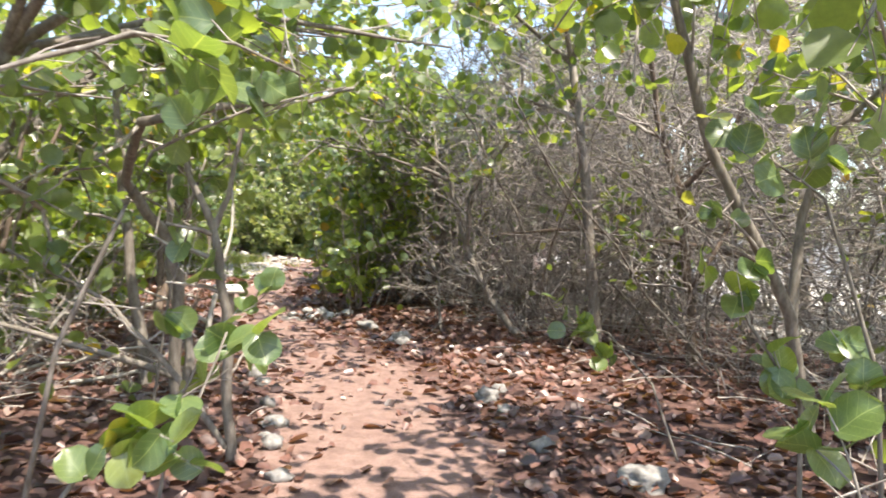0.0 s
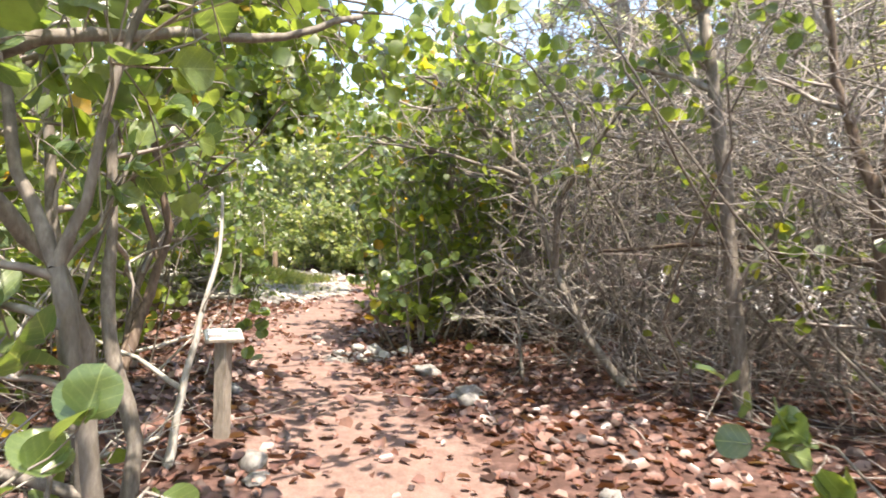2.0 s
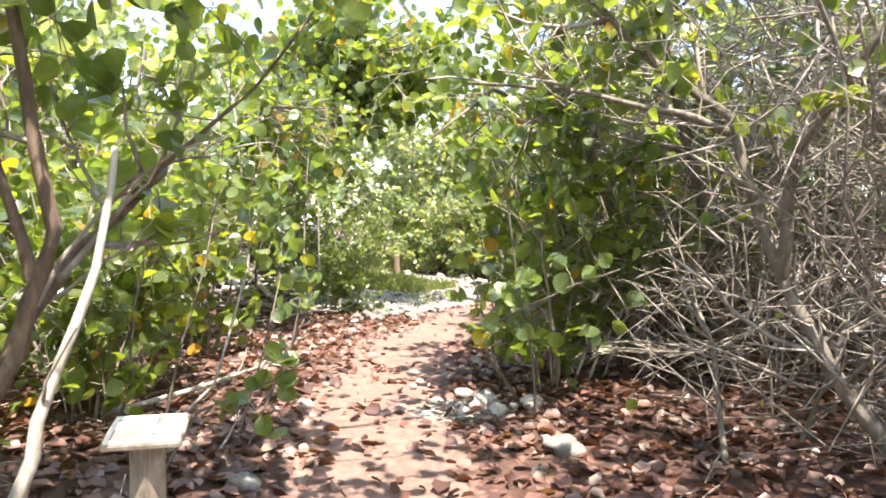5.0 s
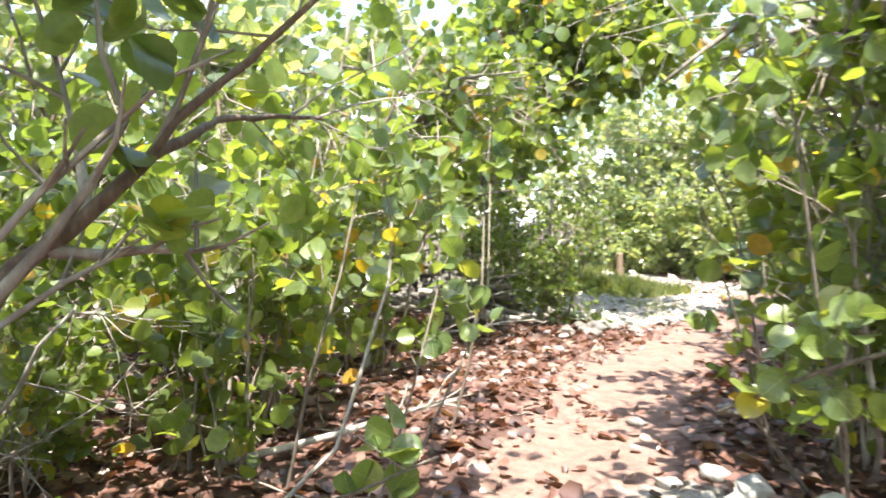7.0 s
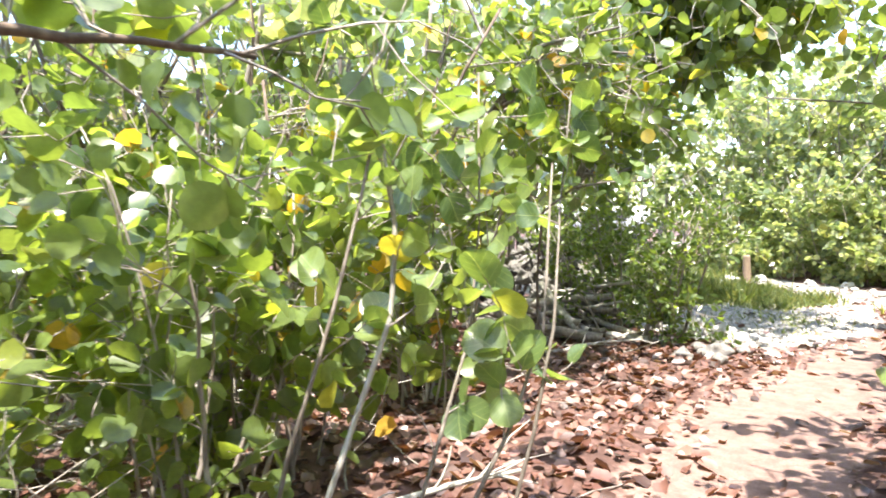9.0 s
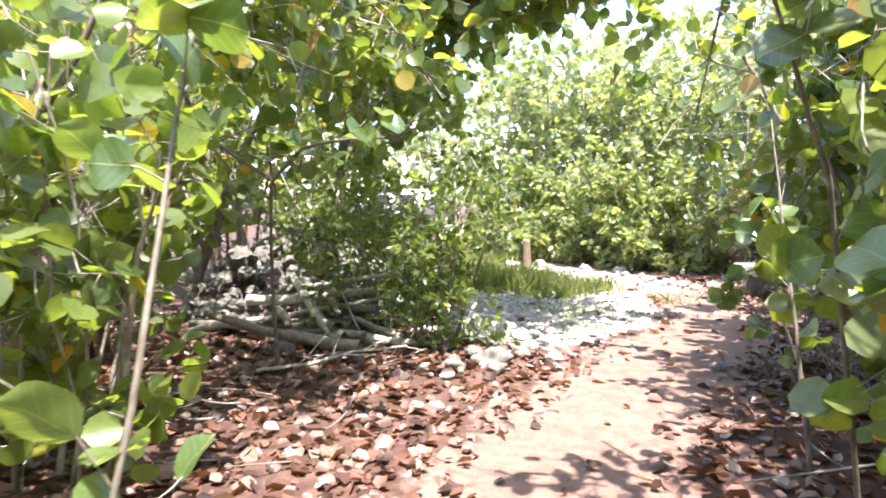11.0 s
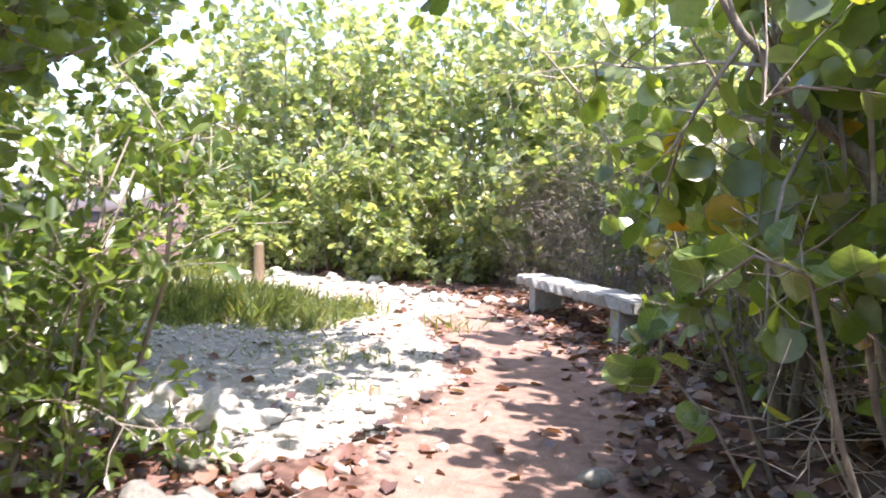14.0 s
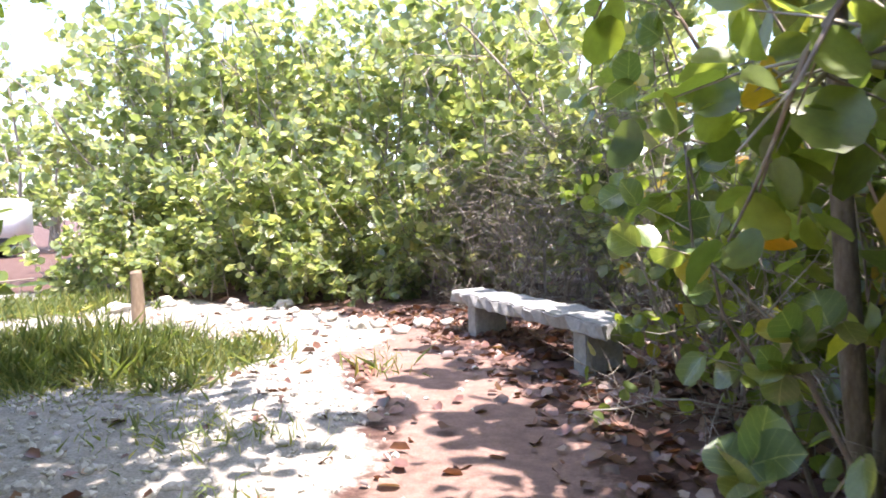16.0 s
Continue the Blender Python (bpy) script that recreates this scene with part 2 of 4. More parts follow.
def leaves_mesh(name, mat, *args, **kw):
    v, loops, per, count = leaf_mesh_data(*args, **kw)
    me = bpy.data.meshes.new(name)
    me.vertices.add(len(v))
    me.vertices.foreach_set("co", v.astype(np.float32).reshape(-1))
    me.loops.add(len(loops))
    me.loops.foreach_set("vertex_index", loops.astype(np.int32))
    me.polygons.add(count)
    me.polygons.foreach_set("loop_start", np.arange(count, dtype=np.int32) * per)
    me.polygons.foreach_set("loop_total", np.full(count, per, dtype=np.int32))
    me.update(calc_edges=True)
    me.validate()
    me.materials.append(mat)
    me.polygons.foreach_set("use_smooth", [True] * count)
    return me


def block(sx, sy, sz, bevel, rng=None, chip=0.0, cuts=0):
    bm = bmesh.new()
    bmesh.ops.create_cube(bm, size=1.0)
    for v in bm.verts:
        v.co = Vector((v.co.x * sx, v.co.y * sy, v.co.z * sz))
    if cuts:
        long_edges = [e for e in bm.edges if abs((e.verts[0].co - e.verts[1].co).x) > sx * 0.9]
        bmesh.ops.subdivide_edges(bm, edges=long_edges, cuts=cuts, use_grid_fill=True)
    bmesh.ops.bevel(bm, geom=[e for e in bm.edges if e.calc_face_angle(0) > 0.5], offset=bevel, segments=2, affect="EDGES")
    if chip and rng:
        for v in bm.verts:
            v.co += Vector((0, chip * noise.noise(v.co * 9), chip * 0.5 * noise.noise(v.co * 7 + Vector((5, 0, 0)))))
    return bm


def mesh_of(bm, name, mat, smooth=False):
    me = bpy.data.meshes.new(name)
    bm.to_mesh(me)
    bm.free()
    me.materials.append(mat)
    if smooth:
        me.polygons.foreach_set("use_smooth", [True] * len(me.polygons))
    return me


def part(parent, name, me, kind="", label=""):
    ob = new(name, me)
    ob.parent = parent
    return tagged(ob, label=label, kind=kind)


def thing(name, at, label, category, group="", kind=""):
    e = new(name)
    e.location = at
    e.empty_display_size = 0.2
    return tagged(e, label, category, group, kind)


def rvec(rng):
    return Vector((rng.gauss(0, 1), rng.gauss(0, 1), rng.gauss(0, 1))).normalized()


def wander(rng, p, d, length, segs, wob, up):
    """A crooked line from p along d."""
    pts = [Vector(p)]
    d = Vector(d).normalized()
    for _ in range(segs):
        d = (d + rvec(rng) * wob + Vector((0, 0, up))).normalized()
        pts.append(pts[-1] + d * (length / segs))
    return pts


def along(pts, f):
    x = f * (len(pts) - 1)
    i = min(int(x), len(pts) - 2)
    return pts[i].lerp(pts[i + 1], x - i), (pts[i + 1] - pts[i]).normalized()


def sprout(b, tips, rng, pts, r, length, level, spec):
    """Side branches of a line, down to twigs; twig ends are kept for leaves."""
    n = spec["kids"][level]
    for _ in range(n):
        f = rng.uniform(spec.get("from", 0.25), 1.0)
        p, d = along(pts, f)
        d2 = (d * spec.get("ahead", 0.5) + rvec(rng) * 0.9 + Vector((0, 0, spec.get("lift", 0.25)))).normalized()
        ln = length * rng.uniform(0.5, 1.0)
        segs = 3 if level == 0 else 2
        kid = wander(rng, p, d2, ln, segs, spec.get("wob", 0.28), spec.get("up", 0.05))
        if spec.get("at") is not None and not all(clear(q + spec["at"], 0.5) for q in kid):
            continue
        if spec.get("floor", True):
            for q in kid:
                q.z = max(q.z, 0.04)
        r2 = max(r * rng.uniform(0.35, 0.6), spec.get("thin", 0.003))
        b.tube(kid, r2, max(r2 * 0.45, 0.002), 4 if r2 > 0.012 else 3)
        if level + 1 < len(spec["kids"]):
            sprout(b, tips, rng, kid, r2, length * spec.get("shrink", 0.55), level + 1, spec)
        else:
            tips.append((kid[-1], (kid[-1] - kid[-2]).normalized(), kid))


ROUTE = [(0.95, -2.0), (0.83, 1.8), (0.6, 3.9), (0.24, 5.5), (-0.3, 7.1), (-0.9, 8.1), (-1.6, 9.2), (-2.15, 10.1), (-3.35, 12.0), (-3.85, 12.9), (-4.25, 13.9), (-4.4, 14.9), (-4.5, 15.7)]


def clear(p, gap=0.75):
    """Whether a place leaves room for someone who walks the path."""
    if not 0.5 < p[2] < 2.5:
        return True
    best = 9.0
    for (x0, y0), (x1, y1) in zip(ROUTE, ROUTE[1:]):
        dx, dy = x1 - x0, y1 - y0
        t = min(max(((p[0] - x0) * dx + (p[1] - y0) * dy) / (dx * dx + dy * dy), 0), 1)
        best = min(best, math.hypot(p[0] - x0 - t * dx, p[1] - y0 - t * dy))
    return best > gap


def tip_leaves(rng, tips, share, count, size, keep=None, flat=0.5, reach=1.0):
    """Leaves set along the twig ends."""
    P, A, N, S = [], [], [], []
    for p, d, kid in tips:
        if rng.random() > share:
            continue
        for _ in range(rng.randint(*count)):
            q, dd = along(kid, 1 - reach * rng.random() ** 1.3)
            a = (dd * 0.5 + rvec(rng) * 0.9).normalized()
            nrm = Vector((0, 0, flat)) + rvec(rng) * 0.75
            P.append(q + a * 0.02)
            A.append(a)
            N.append(nrm)
            S.append(rng.uniform(*size))
            if keep and not keep(P[-1]):
                P.pop(), A.pop(), N.pop(), S.pop()
    return np.array(P), np.array(A), np.array(N), np.array(S)


# ---------------------------------------------------------------- ground
WAY = [(1.2, -6.0, 0.75), (0.85, 0.0, 0.75), (0.6, 3.5, 0.75), (0.05, 6.1, 0.74), (-0.75, 8.0, 0.75), (-1.95, 9.7, 0.6), (-3.15, 11.5, 0.55), (-4.2, 14.0, 0.65),
       (-4.5, 15.7, 0.68), (-4.75, 17.4, 0.72), (-4.85, 19.0, 0.62), (-5.6, 21.0, 0.62), (-6.9, 23.0, 0.6), (-8.6, 24.2, 0.6), (-12.0, 25.2, 0.6), (-17.0, 26.0, 0.6)]
CLEARING = [(-6.9, 16.6), (-6.0, 16.5), (-5.5, 17.25), (-5.35, 18.85), (-5.95, 20.3), (-6.4, 21.0), (-6.3, 22.9), (-7.2, 23.9), (-8.5, 24.8), (-11.0, 25.6), (-15.0, 27.0),
            (-19.0, 27.0), (-18.0, 22.0), (-12.0, 19.0), (-9.0, 17.2)]
SANDY_GAP = [(-7.6, 7.4), (-6.6, 9.3), (-7.8, 10.6), (-11.0, 10.8), (-11.5, 7.5), (-9.0, 6.2)]
BEACH = [(4.6, -4.0), (4.4, 6.0), (4.5, 12.0), (3.9, 17.0), (2.5, 24.0), (1.0, 32.0), (10.0, 46.0), (30.0, 46.0), (30.0, -4.0)]


def seg_dist(X, Y, pts, closed=False):
    best = np.full(X.shape, 1e9)
    for i in range(len(pts) - (0 if closed else 1)):
        a, c = pts[i], pts[(i + 1) % len(pts)]
        dx, dy = c[0] - a[0], c[1] - a[1]
        t = np.clip(((X - a[0]) * dx + (Y - a[1]) * dy) / (dx * dx + dy * dy), 0, 1)
        w = 0 if closed else a[2] + (c[2] - a[2]) * t
        best = np.minimum(best, np.hypot(X - a[0] - t * dx, Y - a[1] - t * dy) - w)
    return best


def inside(X, Y, poly):
    r = np.zeros(X.shape, dtype=bool)
    for i in range(len(poly)):
        (x0, y0), (x1, y1) = poly[i], poly[(i + 1) % len(poly)]
        with np.errstate(divide="ignore", invalid="ignore"):
            r ^= ((y0 > Y) != (y1 > Y)) & (X < (x1 - x0) * (Y - y0) / (y1 - y0 + 1e-12) + x0)
    return r


def path_d(X, Y):
    return seg_dist(np.asarray(X, float), np.asarray(Y, float), WAY)


def poly_d(X, Y, poly):
    """Signed distance, minus inside."""
    X, Y = np.asarray(X, float), np.asarray(Y, float)
    return np.where(inside(X, Y, poly), -1, 1) * seg_dist(X, Y, poly, True)


def lump(X, Y):
    return 0.030 * np.sin(1.7 * X + 0.6 * np.sin(1.1 * Y)) * np.sin(1.3 * Y + 0.8 * np.sin(0.9 * X)) + 0.012 * np.sin(5.1 * X + 2 * Y) * np.sin(4.3 * Y - X)


def height(X, Y):
    X, Y = np.asarray(X, float), np.asarray(Y, float)
    away = np.clip((path_d(X, Y) + 0.25) / 0.8, 0, 1)
    near = np.clip(1 - (np.hypot(X + 5, Y - 13) - 30) / 20, 0, 1)
    return (lump(X, Y) * (0.35 + 0.65 * away) + 0.045 * away) * near - 0.02


def gz(x, y):
    return float(height(np.array([x]), np.array([y]))[0])


def build_ground():
    def spread(lo, hi, step):
        core = np.arange(lo, hi + 1e-6, step)
        far = np.array([0.5, 1.2, 2.5, 5, 10, 20, 40, 90, 200, 600, 2000])
        return np.concatenate([lo - far[::-1], core, hi + far])

    xs, ys = spread(-17, 7, 0.19), spread(-2, 29, 0.19)
    X, Y = np.meshgrid(xs, ys)
    Z = height(X, Y)
    dp, dg, ds = path_d(X, Y), poly_d(X, Y, CLEARING), np.minimum(poly_d(X, Y, BEACH), poly_d(X, Y, SANDY_GAP))
    wob = 0.10 * np.sin(2.3 * X + 1.1 * Y) + 0.08 * np.sin(4.7 * Y - 2.2 * X)
    masks = {"path": np.clip(0.5 - (dp + wob) / 0.5, 0, 1), "gravel": np.maximum(np.clip(0.5 - (dg + wob) / 0.4, 0, 1), np.clip(1.1 - np.hypot((X + 2.4) / 0.62, (Y - 11.45) / 0.5), 0, 0.8)), "sand": np.clip(0.5 - (ds + 3 * wob) / 1.2, 0, 1)}
    nx, ny = len(xs), len(ys)
    kind = np.where(dg + wob < 0, 2, np.where(dp + wob < 0, 1, 0))
    kq = kind[:-1, :-1]
    co = np.stack([X, Y, Z], -1).reshape(-1, 3)
    I, J = np.meshgrid(np.arange(ny - 1), np.arange(nx - 1), indexing="ij")
    quads = np.stack([I * nx + J, I * nx + J + 1, (I + 1) * nx + J + 1, (I + 1) * nx + J], -1)
    rows = (("ground", 0, "red-brown woodland soil under dead leaves", "ground"), ("path", 1, "trodden red-brown sandy footpath", "path"), ("gravel_clearing", 2, "white coral gravel clearing in the sun", "gravel"))
    for name, k, label, cat in rows:
        q = quads[kq == k]
        used, inv = np.unique(q.reshape(-1), return_inverse=True)
        me = bpy.data.meshes.new(name)
        me.from_pydata(co[used].tolist(), [], inv.reshape(-1, 4).tolist())
        for zone, arr in masks.items():
            at = me.attributes.new(zone, "FLOAT", "POINT")
            at.data.foreach_set("value", arr.reshape(-1)[used].astype(np.float32))
        me.materials.append(GROUND)
        me.polygons.foreach_set("use_smooth", [True] * len(me.polygons))
        tagged(new(name, me), label, cat, kind="structure")


build_ground()

# ---------------------------------------------------------------- plants


def near_leaf_meshes():
    """Full-grown round leaves with a wavy blade, as seen close by."""
    out = []
    rng = random.Random(5)
    for k in range(6):
        rows, cols = 8, 3
        v, uv, f = [], [], []
        cup, bend, wave = rng.uniform(0.1, 0.35), rng.uniform(0.05, 0.3), rng.uniform(0.01, 0.035)
        for i in range(rows + 1):
            u = i / rows
            c = 2 * u - 1
            w = 0.54 * math.sqrt(max(0.0, 1 - abs(c) ** 2.3)) + (0.05 if i == 0 else 0)
            for j in range(-cols, cols + 1):
                s = j / cols
                back = -0.09 * (1 - u) ** 4 * abs(s)
                v.append((u + back, s * w, cup * abs(s) ** 1.5 * w - bend * u * u + wave * math.sin(7 * u + 3 * s + k)))
                uv.append((u, s * w))
        n = 2 * cols + 1
        for i in range(rows):
            for j in range(n - 1):
                f.append((i * n + j, i * n + j + 1, (i + 1) * n + j + 1, (i + 1) * n + j))
        me = bpy.data.meshes.new("leaf")
        me.from_pydata(v, [], f)
        lay = me.uv_layers.new(name="blade")
        for lp in me.loops:
            lay.data[lp.index].uv = uv[lp.vertex_index]
        me.materials.append(LEAF_NEAR)
        me.polygons.foreach_set("use_smooth", [True] * len(f))
        out.append(me)
    return out


NEAR_LEAVES = near_leaf_meshes()


def near_leaves(e, rng, tips, count, size, limit=90, gap=0.9):
    """Single leaves on the twig ends of a plant that stands close to the path."""
    o = e.location
    made = 0
    for p, d, kid in tips:
        for _ in range(rng.randint(*count)):
            if made >= limit:
                return
            q, dd = along(kid, 1 - 0.9 * rng.random() ** 1.2)
            if not clear(q + o, gap):
                continue
            a = (dd * 0.4 + rvec(rng)).normalized()
            nrm = (Vector((-0.1, -0.35, 0.5)) + rvec(rng) * 0.7).normalized()
            nrm = (nrm - a * a.dot(nrm)).normalized()
            m = Matrix((a, nrm.cross(a), nrm)).transposed().to_4x4()
            leaf = new("leaf", rng.choice(NEAR_LEAVES))
            leaf.parent = e
            leaf.matrix_basis = Matrix.Translation(q) @ m @ Matrix.Scale(rng.uniform(*size), 4)
            made += 1


def tree(name, at, label, limbs, bark, seed, spec, share=0.9, count=(3, 6), size=(0.09, 0.14), leaf=LEAF, twig=TWIG, keep=None, group="", category="tree", leaf_kind="round", reach=1.0, length=1.0, near=False, limit=90, sides=9, gap=0.9):
    """A tree from its main limbs (points, thick, thin); side branches, twigs and leaves grow from them."""
    rng = random.Random(seed)
    o = Vector((at[0], at[1], gz(at[0], at[1])))
    e = thing(name, o, label, category, group)
    wood, twigs, tips = Build(), Build(), []
    for pts, r0, r1 in limbs:
        pts = [Vector(p) - o for p in pts]
        fine = []
        for i in range(len(pts) - 1):
            for k in range(3):
                q = pts[i].lerp(pts[i + 1], k / 3)
                fine.append(q + rvec(rng) * (min(r0 * 0.3, 0.015) if (i or k) else 0))
        fine.append(pts[-1])
        wood.tube(fine, r0, r1, sides if r0 > 0.02 else 6, rng, 0.09)
        sprout(twigs, tips, rng, fine, (r0 + r1) / 2, length, 0, dict(spec, at=o))
    part(e, "trunk", wood.mesh("trunk", bark))
    if twigs.v:
        part(e, "twigs", twigs.mesh("twigs", twig), "stuff")
    if near:
        near_leaves(e, rng, [t for t in tips if rng.random() < share], count, size, limit, gap)
        return e
    def k2(p):
        return clear(p + o, 0.9) and (keep is None or keep(p + o))

    data = tip_leaves(rng, tips, share, count, size, k2, reach=reach)
    if len(data[0]):
        part(e, "leaves", leaves_mesh("leaves", leaf, *data, kind=leaf_kind), "stuff")
    return e


def shrub(name, label, seed, stems, tall, wide, spec, bark=TWIG, share=0.9, count=(3, 6), size=(0.09, 0.14), leaf=LEAF, category="shrub", group="", leaf_kind="round", length=0.8, r=0.02, foot=0.5, keep=None, reach=1.0, wob=0.2, flat=0.5, fill=0):
    """A bush of many stems that rise from one patch of ground, at the origin."""
    rng = random.Random(seed)
    e = thing(name, (0, 0, 0), label, category, group)
    wood, twigs, tips = Build(), Build(), []
    for _ in range(stems):
        a = rng.uniform(0, 2 * math.pi)
        rad = foot * rng.random() ** 0.5
        out = Vector((math.cos(a), math.sin(a), 0))
        d = out * rng.uniform(0.1, wide / max(tall, 0.1)) + Vector((0, 0, 1))
        pts = wander(rng, out * rad + Vector((0, 0, -0.05)), d, tall * rng.uniform(0.65, 1.05), 7, wob, 0.06)
        rr = r * rng.uniform(0.6, 1.3)
        wood.tube(pts, rr, rr * 0.35, 6, rng, 0.06)
        sprout(twigs, tips, rng, pts, rr * 0.7, length, 0, spec)
    for _ in range(fill):
        a, rad = rng.uniform(0, 2 * math.pi), 0.64 * wide * rng.random() ** 0.6
        p = Vector((rad * math.cos(a), rad * math.sin(a), rng.uniform(0.1, 0.86 * tall)))
        d = Vector((rng.gauss(0, 1), rng.gauss(0, 1), rng.gauss(0.25, 0.55)))
        rr = rng.uniform(0.0045, 0.0125)
        twigs.tube([Vector((q.x, q.y, max(q.z, 0.03))) for q in wander(rng, p, d, rng.uniform(0.5, 1.4), 2, 0.42, 0.0)], rr, rr * 0.45, 3)
    part(e, "stems", wood.mesh("stems", bark))
    part(e, "twigs", twigs.mesh("twigs", TWIG), "stuff")
    k2 = (lambda p: keep(p, rng)) if keep else None
    data = tip_leaves(rng, tips, share, count, size, k2, reach=reach, flat=flat)
    if len(data[0]):
        part(e, "leaves", leaves_mesh("leaves", leaf, *data, kind=leaf_kind), "stuff")
    return e


def set_out(first, places):
    """The first one and copies of it: x, y, turn, scale."""
    x, y, rz, s = places[0]
    first.matrix_basis = pose(x, y, gz(x, y), 0, 0, rz) @ Matrix.Scale(s, 4)
    for x, y, rz, s in places[1:]:
        c = copy_thing(first, pose(x, y, gz(x, y), 0, 0, rz))
        c.scale = (s, s, s)


# the tall hedge round the clearing; its leaf colour is paled to look sunlit
hedge_spec = dict(kids=(8, 3), shrink=0.5, up=0.03, lift=0.15, wob=0.28, thin=0.004, **{"from": 0.0})
hedge = shrub("sea_grape_hedge", "tall sea grape bush, leaves coloured pale as if sunlit", 11, 22, 4.7, 2.6, hedge_spec, share=0.97, count=(7, 11), size=(0.105, 0.16), leaf=LEAF_SUNLIT, group="sea grape hedge",
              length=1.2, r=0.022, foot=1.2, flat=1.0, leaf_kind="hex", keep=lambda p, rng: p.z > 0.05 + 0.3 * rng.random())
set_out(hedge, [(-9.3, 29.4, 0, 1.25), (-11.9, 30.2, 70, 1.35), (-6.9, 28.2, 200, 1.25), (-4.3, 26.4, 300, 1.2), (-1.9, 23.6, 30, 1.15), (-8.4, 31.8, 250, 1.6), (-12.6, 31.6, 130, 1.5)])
mid = shrub("sea_grape_hedge_bush", "rounded sea grape bush, leaves coloured pale as if sunlit", 12, 20, 2.7, 2.3, dict(kids=(6, 3), shrink=0.5, up=0.02, lift=0.15, wob=0.3, thin=0.004, **{"from": 0.15}), share=0.97, count=(7, 10), size=(0.115, 0.17), leaf=LEAF_SUNLIT, group="sea grape hedge",
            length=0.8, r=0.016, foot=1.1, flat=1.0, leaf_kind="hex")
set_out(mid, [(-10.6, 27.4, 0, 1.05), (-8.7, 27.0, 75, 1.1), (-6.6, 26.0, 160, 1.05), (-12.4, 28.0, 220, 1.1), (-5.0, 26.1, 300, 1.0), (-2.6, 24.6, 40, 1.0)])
low = shrub("low_hedge_bush", "low leafy bush at the foot of the hedge", 13, 16, 1.3, 1.0, dict(kids=(6, 3), shrink=0.5, wob=0.3, thin=0.004, **{"from": 0.0}), count=(4, 7), size=(0.11, 0.165), leaf=LEAF_SUNLIT, group="low hedge bushes", leaf_kind="hex", length=0.5, r=0.012, foot=0.8, flat=0.9)
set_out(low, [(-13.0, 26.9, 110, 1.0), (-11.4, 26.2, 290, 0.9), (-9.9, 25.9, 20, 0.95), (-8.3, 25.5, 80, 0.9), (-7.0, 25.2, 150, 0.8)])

# the bare grey thicket, green only in its tops
bare_spec = dict(kids=(7, 4), shrink=0.6, up=-0.01, lift=0.02, wob=0.45, thin=0.0036, ahead=0.2, **{"from": 0.02})
bare = shrub("bare_thicket_bush", "tangled grey leafless bush with a few leaves", 21, 14, 5.4, 2.9, bare_spec, bark=BARK_GREY, share=0.3, count=(2, 4), size=(0.09, 0.14), group="bare thicket", length=1.4, r=0.017, foot=1.3, wob=0.46, fill=760, leaf_kind="hex",
             keep=lambda p, rng: p.z > 3.6 + 0.8 * rng.random() or rng.random() < 0.06)
set_out(bare, [(0.6, 12.6, 0, 1.0), (-0.6, 14.1, 80, 0.95), (2.1, 12.0, 150, 1.0), (3.6, 10.9, 220, 0.95), (1.6, 14.8, 300, 1.05), (-0.9, 16.9, 40, 0.9), (4.9, 8.4, 100, 0.8), (3.7, 9.2, 200, 0.75), (5.7, 11.4, 30, 0.9), (1.5, 11.3, 270, 0.75), (4.1, 7.4, 330, 0.7), (3.1, 13.2, 120, 1.05), (-5.2, 24.5, 190, 0.45), (-4.0, 23.4, 70, 0.5), (-2.9, 21.8, 300, 0.5)])

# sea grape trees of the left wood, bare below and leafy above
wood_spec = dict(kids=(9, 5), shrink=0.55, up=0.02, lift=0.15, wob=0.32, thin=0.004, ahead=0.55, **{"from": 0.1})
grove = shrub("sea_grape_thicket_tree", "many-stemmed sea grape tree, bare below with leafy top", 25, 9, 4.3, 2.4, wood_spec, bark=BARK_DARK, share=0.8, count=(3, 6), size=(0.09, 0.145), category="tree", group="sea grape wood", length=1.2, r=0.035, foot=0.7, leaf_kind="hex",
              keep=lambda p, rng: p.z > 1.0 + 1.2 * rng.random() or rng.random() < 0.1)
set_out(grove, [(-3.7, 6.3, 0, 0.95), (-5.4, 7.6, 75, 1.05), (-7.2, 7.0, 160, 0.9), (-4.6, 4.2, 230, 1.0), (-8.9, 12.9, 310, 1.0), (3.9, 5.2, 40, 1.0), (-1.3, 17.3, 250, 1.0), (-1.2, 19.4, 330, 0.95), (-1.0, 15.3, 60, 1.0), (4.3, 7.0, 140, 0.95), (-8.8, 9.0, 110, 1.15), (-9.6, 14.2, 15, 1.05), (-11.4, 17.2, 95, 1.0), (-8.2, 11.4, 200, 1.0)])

# leafy bushes beside the path
leafy_spec = dict(kids=(7, 4), shrink=0.5, up=0.0, lift=0.15, wob=0.3, thin=0.004, **{"from": 0.15})
leafy = shrub("sea_grape_bush", "leafy sea grape bush with round green leaves", 31, 12, 2.5, 1.0, leafy_spec, share=0.85, count=(2, 4), size=(0.11, 0.165), group="path-side bushes", length=0.75, r=0.016, foot=0.5)
set_out(leafy, [(-1.95, 12.8, 0, 0.95), (-6.4, 12.3, 90, 1.0), (-5.4, 10.6, 200, 0.9), (-7.8, 11.2, 45, 1.15), (-2.45, 18.4, 60, 1.05), (-2.4, 16.7, 170, 1.05), (-3.1, 20.0, 250, 0.8), (-2.3, 15.0, 20, 1.0), (-6.7, 8.9, 130, 0.9), (-7.9, 9.7, 280, 0.95), (-5.2, 9.0, 330, 0.55), (-4.9, 10.0, 75, 0.8)])

